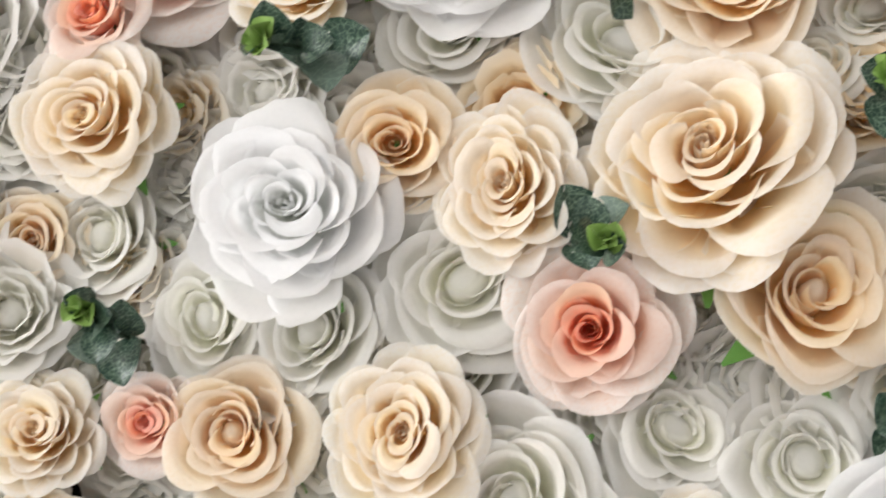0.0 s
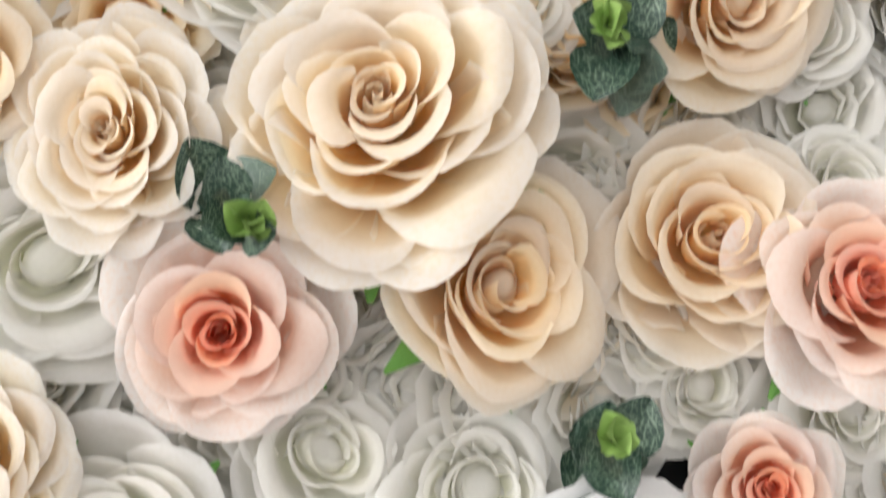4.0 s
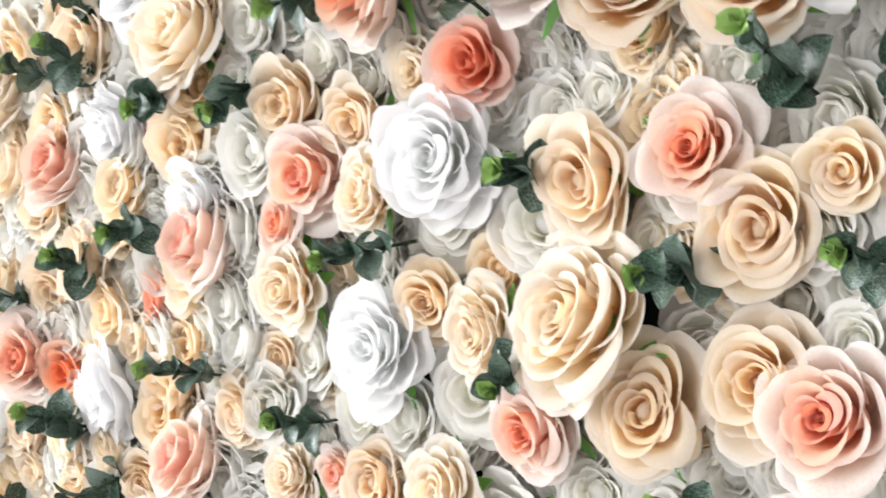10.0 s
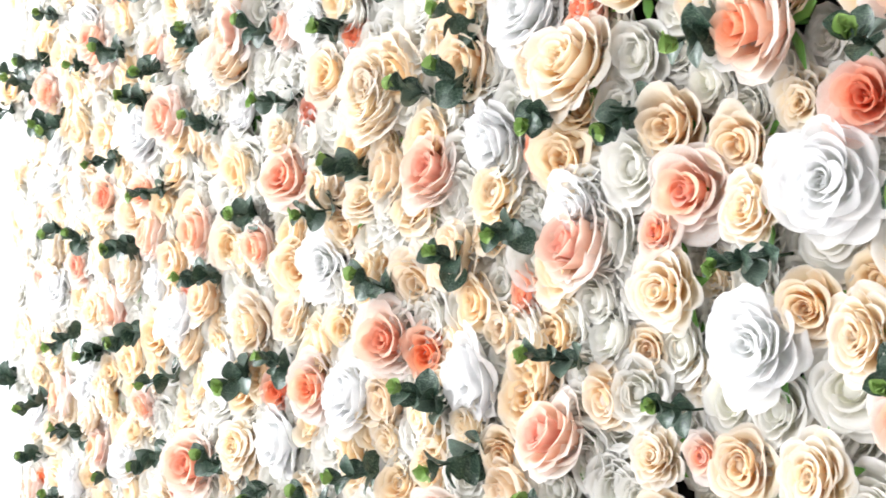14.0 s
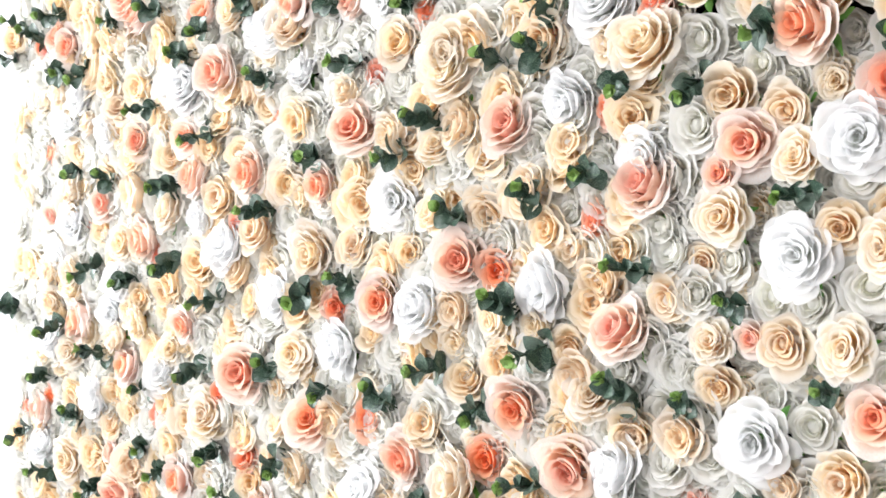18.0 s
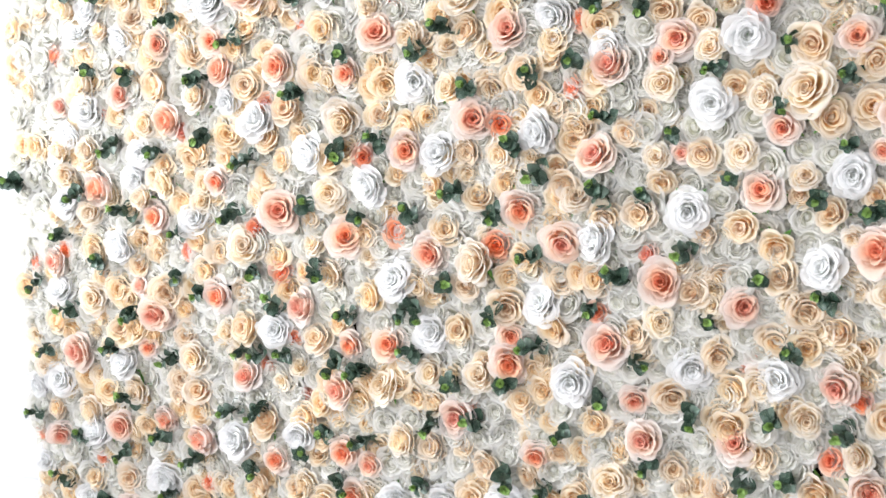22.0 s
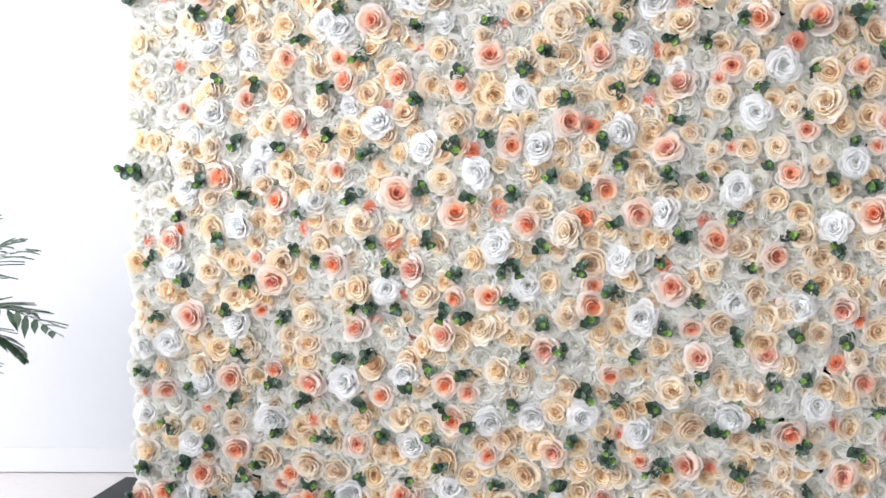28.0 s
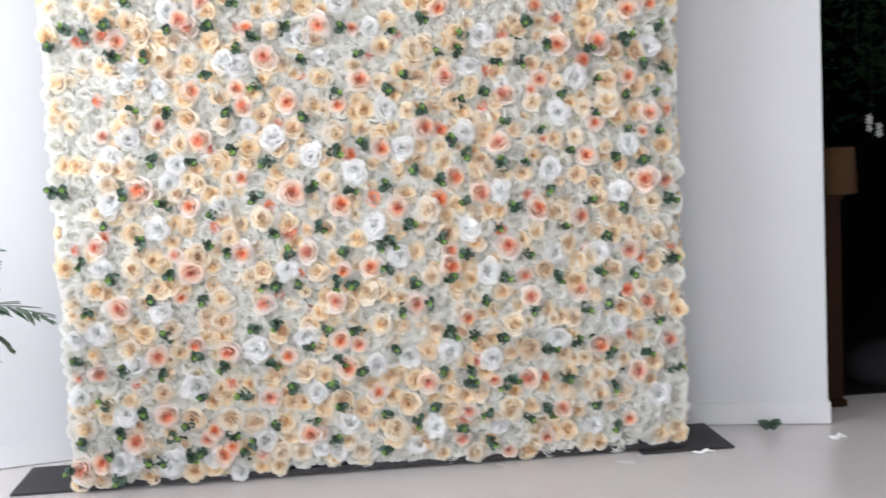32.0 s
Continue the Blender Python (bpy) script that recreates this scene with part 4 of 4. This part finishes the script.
sprigs((0.457, 1.432), (-0.852, 1.422), (0.749, 1.411), (-0.721, 1.400), (1.108, 1.395), (0.361, 1.395), (0.999, 1.394), (-0.503, 1.394), (-0.224, 1.369), (0.210, 1.361), (0.867, 1.339), (0.529, 1.316), (0.660, 1.274), (-0.497, 1.263), (1.111, 1.262), (1.000, 1.261), (-0.005, 1.255), (0.321, 1.254), (-0.118, 1.239), (-0.788, 1.237), (-0.653, 1.226), (-0.371, 1.213), (0.371, 1.194), (0.766, 1.189), (0.950, 1.155), (0.174, 1.154), (0.507, 1.151), (0.592, 1.150), (1.051, 1.138), (-1.113, 1.133), (0.267, 1.119), (-0.906, 1.117), (-0.213, 1.095), (-0.080, 1.086), (0.061, 1.086))
sprigs((-0.431, 1.078), (-0.761, 1.075), (0.681, 1.042), (-0.587, 1.032), (0.364, 1.025), (-0.983, 1.003), (0.836, 1.001), (1.131, 0.995), (0.553, 0.983), (-0.202, 0.961), (0.971, 0.961), (0.146, 0.951), (-0.371, 0.941), (-0.859, 0.928), (0.482, 0.915), (-0.617, 0.911), (0.736, 0.909), (0.258, 0.898), (0.064, 0.897), (0.031, 0.879), (-0.548, 0.878), (-1.073, 0.877), (-0.112, 0.866), (-0.316, 0.863), (0.906, 0.862), (0.357, 0.827), (-0.762, 0.815), (0.582, 0.806), (-0.969, 0.801), (0.064, 0.785), (1.134, 0.760), (-0.138, 0.754), (-0.415, 0.747), (-0.285, 0.741), (-0.375, 0.739), (-0.081, 0.737))
sprigs((0.290, 0.729), (0.864, 0.728), (0.502, 0.726), (0.144, 0.725), (0.699, 0.723), (-0.825, 0.717), (1.001, 0.707), (-0.645, 0.699), (-1.059, 0.686), (0.421, 0.645), (0.205, 0.638), (0.102, 0.625), (-0.374, 0.608), (0.895, 0.603), (0.611, 0.600), (-0.456, 0.595), (-0.782, 0.587), (0.812, 0.583), (-0.188, 0.568), (-0.072, 0.554), (0.282, 0.528), (1.094, 0.528), (-1.110, 0.512), (0.362, 0.505), (-0.672, 0.503), (-0.261, 0.500), (0.486, 0.490), (0.066, 0.469), (-0.155, 0.458), (-0.570, 0.457), (-0.405, 0.455), (0.768, 0.452), (-0.948, 0.449), (-0.806, 0.442), (0.641, 0.436), (1.030, 0.406))
sprigs((0.900, 0.402), (-0.061, 0.398), (0.239, 0.378), (0.349, 0.375), (-0.181, 0.354), (-0.321, 0.345), (-1.026, 0.335), (-0.664, 0.335), (-0.507, 0.335), (0.508, 0.331), (0.719, 0.330), (1.149, 0.329), (0.346, 0.321), (0.480, 0.302), (-0.885, 0.293), (0.907, 0.278), (-0.137, 0.262), (0.206, 0.247), (0.026, 0.235), (-0.722, 0.233), (-0.969, 0.228), (-0.391, 0.216), (-0.249, 0.216), (0.635, 0.215), (0.415, 0.207), (0.839, 0.203), (-0.784, 0.199), (-1.120, 0.191), (0.138, 0.187), (-0.570, 0.184), (0.573, 0.174), (0.304, 0.153), (-0.485, 0.145), (-1.022, 0.143), (-0.685, 0.139), (-0.175, 0.135))
sprigs((-0.731, 0.123), (0.911, 0.121), (-0.523, 0.109), (-0.880, 0.106), (-0.834, 0.106), (-1.163, 0.102), (0.013, 0.098), (0.413, 0.090), (-0.993, 0.054))

# two sprigs that reach out past the panel's side
sprigs((-1.150, 1.130), (-1.138, 1.656))


# ---- small ivory and pale roses packed between the large ones ----
def filling():
    rng = random.Random(5)
    bank = {k: [joined(rose_petals(k, 60 + j, 6), 6) for j in range(4)] for k in ("ivory", "champagne", "cream")}
    spots = [(x, z, max(r, 0.03) * (0.74 if 0.62 < x and 1.1 < z < 1.6 else 0.63)) for x, z, r, _ in PLACED]
    held = {k: [[], [], [], 0] for k in bank}

    def tuck(kind, x, y, z, yaw, size):
        out = Vector((math.sin(math.radians(yaw)), -math.cos(math.radians(yaw)), math.sin(math.radians(rng.uniform(-14, 16)))))
        m = np.array(Matrix.Translation((x, y, z)) @ out.normalized().to_track_quat("Z", "Y").to_matrix().to_4x4() @ pose(0, 0, 0, 0, 0, rng.uniform(0, 360)) @ Matrix.Scale(size, 4))
        v, f, uv = rng.choice(bank[kind])
        store = held[kind]
        store[0].append(v @ m[:3, :3].T + m[:3, 3])
        store[1].append(f + store[3])
        store[2].append(uv)
        store[3] += len(v)

    # the narrow sides of the panel
    for k in range(50):
        z = 0.06 + 0.0465 * k
        for x, yaw in ((-1.148, -78), (1.186, 78), (-1.118, -38), (1.158, 38)):
            tuck(rng.choice(("ivory", "ivory", "champagne")), x, -0.014 if abs(yaw) > 50 else -0.034, z + rng.uniform(-0.012, 0.012), yaw + rng.uniform(-12, 12), rng.uniform(0.032, 0.039))
    for step in range(28000):
        x, z = rng.uniform(-1.14, 1.175), rng.uniform(0.055, 2.35)
        close = 0.62 < x and 1.1 < z < 1.6
        size = rng.uniform(0.029, 0.036) if close else rng.uniform(0.036, 0.045)
        room = 0.66 if close else 0.72
        if any(math.hypot(x - a, z - b) < max(r, size * room) for a, b, r in spots if abs(x - a) < 0.06 and abs(z - b) < 0.06):
            continue
        spots.append((x, z, size * room))
        if z > 1.86 and rng.random() < 0.3:
            plant(rng.choice(("champagne", "cream", "peach", "white")), (x, z, size * 1.15))
            continue
        tuck(rng.choices(("ivory", "champagne", "cream"), (80, 12, 8))[0], x, (-0.028 if close else -0.048) - rng.uniform(0.0, 0.016), z, rng.uniform(-16, 16), size * 1.06)
    for kind, (vs, fs, us, _) in held.items():
        me = mesh_of("filler_roses", np.concatenate(vs).tolist(), np.concatenate(fs).tolist(), CLOTH[kind], np.concatenate(us))
        tagged(new("filler_roses", me), "hundreds of small %s silk roses packed deep between the large ones" % kind, "roses", "", "stuff")


filling()


# ---- things beside the panel ----
def pot_plant():
    root = empty("potted_palm", pose(-1.515, -0.70, 0.529), "leafy green potted palm in a dark brown pot on a stool", "plant")
    part("pot", turned([(0.095, 0), (0.108, 0.004), (0.140, 0.150), (0.149, 0.155), (0.149, 0.178), (0.137, 0.178), (0.130, 0.146)], 32), POT, root, "dark brown tapered pot", True)
    part("soil", turned([(0.128, 0.140), (0.126, 0.157), (0.06, 0.166), (0.01, 0.162)], 20), SOIL, root, "brown coir", True)
    rng = random.Random(4)
    fronds = [(0, 87, 0.45), (8, 37, 0.42), (340, 30, 0.44), (30, 48, 0.40), (350, 118, 0.30), (325, 95, 0.34), (60, 60, 0.42), (100, 40, 0.42), (150, 58, 0.42), (200, 54, 0.42), (240, 36, 0.44), (282, 60, 0.40), (310, 70, 0.38), (20, 104, 0.32), (130, 18, 0.46), (180, 84, 0.38), (45, 84, 0.34), (265, 86, 0.36), (345, 62, 0.34), (300, 105, 0.30)]
    for yaw, lean, size in fronds:
        bm = bmesh.new()
        spine = []
        for k in range(17):
            f = k / 16
            a = math.radians(lean * (0.45 + 0.95 * f))
            prev = spine[-1] if spine else Vector((0.012, 0, 0.15))
            spine.append(prev + Vector((math.sin(a), 0, math.cos(a))) * size / 16)
        for a, b in zip(spine, spine[1:]):
            w = 0.0022
            q = [bm.verts.new(p) for p in (a + Vector((0, w, 0)), a - Vector((0, w, 0)), b - Vector((0, w, 0)), b + Vector((0, w, 0)))]
            bm.faces.new(q)
        for k in range(2, 17):
            for side in (-1, 1):
                c = spine[k]
                ahead = (spine[k] - spine[k - 1]).normalized()
                out = (ahead * rng.uniform(0.55, 0.95) + Vector((0, side, 0)) + Vector((0, 0, rng.uniform(-0.25, 0.15)))).normalized()
                reach = size * 0.36 * math.sin(math.pi * (0.2 + 0.72 * k / 16)) * rng.uniform(0.85, 1.15)
                cross = out.cross(Vector((0, 0, 1))).normalized()
                rows = []
                for f, w in ((0, 0.002), (0.3, 0.0092), (0.6, 0.0098), (1, 0.0006)):
                    p = c + out * reach * f + Vector((0, 0, -0.12 * reach * f * f))
                    rows.append((bm.verts.new(p - cross * w), bm.verts.new(p + Vector((0, 0, -0.003))), bm.verts.new(p + cross * w)))
                for a, b in zip(rows, rows[1:]):
                    bm.faces.new((a[0], a[1], b[1], b[0]))
                    bm.faces.new((a[1], a[2], b[2], b[1]))
        ob = part("frond", bm, PALM, root, "", True)
        ob.matrix_basis = pose(0, 0, 0, 0, 0, yaw)
    return root


def stool():
    root = empty("plant_stool", pose(-1.515, -0.70, 0.009), "round black metal stool with a rimmed tray top", "stool")
    part("tray", turned([(0.158, 0.493), (0.166, 0.493), (0.166, 0.520), (0.161, 0.520), (0.160, 0.509), (0.155, 0.505), (0.02, 0.505), (0.02, 0.495)], 40), STEEL, root, "", True)
    part("tray_floor", turned([(0.02, 0.511), (0.154, 0.511), (0.154, 0.520), (0.02, 0.520)], 40), PAPER, root, "pale tray floor")
    for a in (18, 108, 198, 288):
        leg = part("leg", box(0.128, 0.150, -0.008, 0.008, -0.009, 0.495, 0.002), STEEL, root)
        leg.matrix_basis = pose(0, 0, 0, 0, 0, a)
    for a in (18, 108):
        bar = part("stretcher", box(-0.128, 0.128, -0.005, 0.005, 0.13 if a < 50 else 0.141, 0.14 if a < 50 else 0.151, 0.001), STEEL, root)
        bar.matrix_basis = pose(0, 0, 0, 0, 0, a)


def passage_things():
    # a wooden stand with a tan drum on it, and foliage hanging in the back room; their colours include the shade
    root = empty("wooden_stand", pose(2.06, 0.50, 0), "tall brown wooden stand just inside the doorway, its shade put into the colour", "stand")
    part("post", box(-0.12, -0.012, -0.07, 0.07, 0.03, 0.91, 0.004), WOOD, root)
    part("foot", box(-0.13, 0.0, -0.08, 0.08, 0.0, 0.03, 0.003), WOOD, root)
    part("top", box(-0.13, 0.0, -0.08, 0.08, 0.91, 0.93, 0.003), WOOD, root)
    drum = empty("lamp_drum", pose(2.045, 0.50, 0.93), "tan cloth drum on the wooden stand, its colour darkened for the shade", "lamp")
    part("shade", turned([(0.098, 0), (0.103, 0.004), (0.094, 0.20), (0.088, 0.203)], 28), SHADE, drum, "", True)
    sack = empty("unlit_sack", pose(2.43, 0.86, 0), "slumped sack on the back room floor, black in place of shade", "sack")
    # the black backing colour stands in for the shade on the sack
    part("body", turned([(0.14, 0), (0.20, 0.05), (0.18, 0.13), (0.09, 0.19), (0.02, 0.2)], 20), BACKING, sack, "", True)
    rng = random.Random(8)
    for n, (x, y, z) in enumerate(((2.62, 1.55, 1.62), (2.85, 1.7, 1.5), (2.48, 1.7, 1.85), (2.72, 1.5, 1.95))):
        plant_root = empty("hanging_plant", pose(x, y, z), "leafy plant hanging in the unlit back room, its shade put into the colour", "plant", "hanging plants")
        bm = bmesh.new()
        for _ in range(130):
            d = Vector((rng.gauss(0, 0.12), rng.gauss(0, 0.1), rng.gauss(-0.02, 0.13)))
            size, t = rng.uniform(0.02, 0.05), Euler((rng.uniform(0, 6), rng.uniform(0, 6), rng.uniform(0, 6))).to_matrix()
            q = [bm.verts.new(d + t @ Vector(p) * size) for p in ((-0.3, 0, 0), (0, -0.9, 0.1), (0.3, 0, 0), (0, 0.9, 0.1))]
            bm.faces.new(q)
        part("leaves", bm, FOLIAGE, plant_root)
        part("cord", box(-0.002, 0.002, -0.002, 0.002, -0.02, 3.0 - z), STEEL, plant_root)
    lily = empty("white_orchid", pose(2.63, 1.4, 1.20), "white blossoms hanging in the dark back room", "flower")
    for k in range(7):
        bm = bmesh.new()
        a, c = k * 2.4, Vector((0.035 * math.cos(k * 2.1), 0, 0.045 * math.sin(k * 1.7)))
        for j in range(5):
            b = a + j * 1.257
            q = [bm.verts.new(c + Vector(p)) for p in ((0, 0, 0), (0.012 * math.cos(b - 0.5), -0.006, 0.012 * math.sin(b - 0.5)), (0.024 * math.cos(b), -0.003, 0.024 * math.sin(b)), (0.012 * math.cos(b + 0.5), -0.006, 0.012 * math.sin(b + 0.5)))]
            bm.faces.new(q)
        part("blossom", bm, PAPER, lily)
    part("stalk", box(-0.002, 0.002, -0.002, 0.002, 0.02, 1.8), FOLIAGE, lily)


def floor_scraps():
    leaf = empty("fallen_leaf", pose(1.585, 0.09, 0), "fallen dark green sprig on the floor by the baseboard", "leaf")
    rng = random.Random(3)
    for k in range(6):
        ob = new("leaf", LEAVES[0])
        ob.parent = leaf
        ob.matrix_basis = Matrix.Translation((rng.uniform(-0.03, 0.03), rng.uniform(-0.02, 0.02), 0.012)) @ pose(0, 0, 0, rng.uniform(12, 50), rng.uniform(-15, 15), k * 60) @ Matrix.Scale(0.056, 4)
    for name, x, y, size, long, label in (("tissue_scrap", 1.80, -0.09, 0.019, 2.0, "crumpled white tissue scrap on the floor"), ("ribbon_end", 1.235, -0.155, 0.014, 3.4, "loose white ribbon end beside the foot plate")):
        bm = bmesh.new()
        bmesh.ops.create_icosphere(bm, subdivisions=3, radius=1)
        for v in bm.verts:
            v.co *= 1 + 0.35 * noise.noise(v.co * 2.3 + Vector((size * 90, 0, 0)))
            v.co = Vector((v.co.x * size * long, v.co.y * size * 0.8 + 0.5 * size * math.sin(v.co.x * 2.2), max(0, v.co.z * 0.5 + 0.3 + 0.25 * math.sin(v.co.x * 6)) * size))
        scrap = part(name, bm, PAPER, None, "", True)
        scrap.matrix_world = pose(x, y, 0.001)
        tagged(scrap, label, "scrap")


stool()
pot_plant()
passage_things()
floor_scraps()
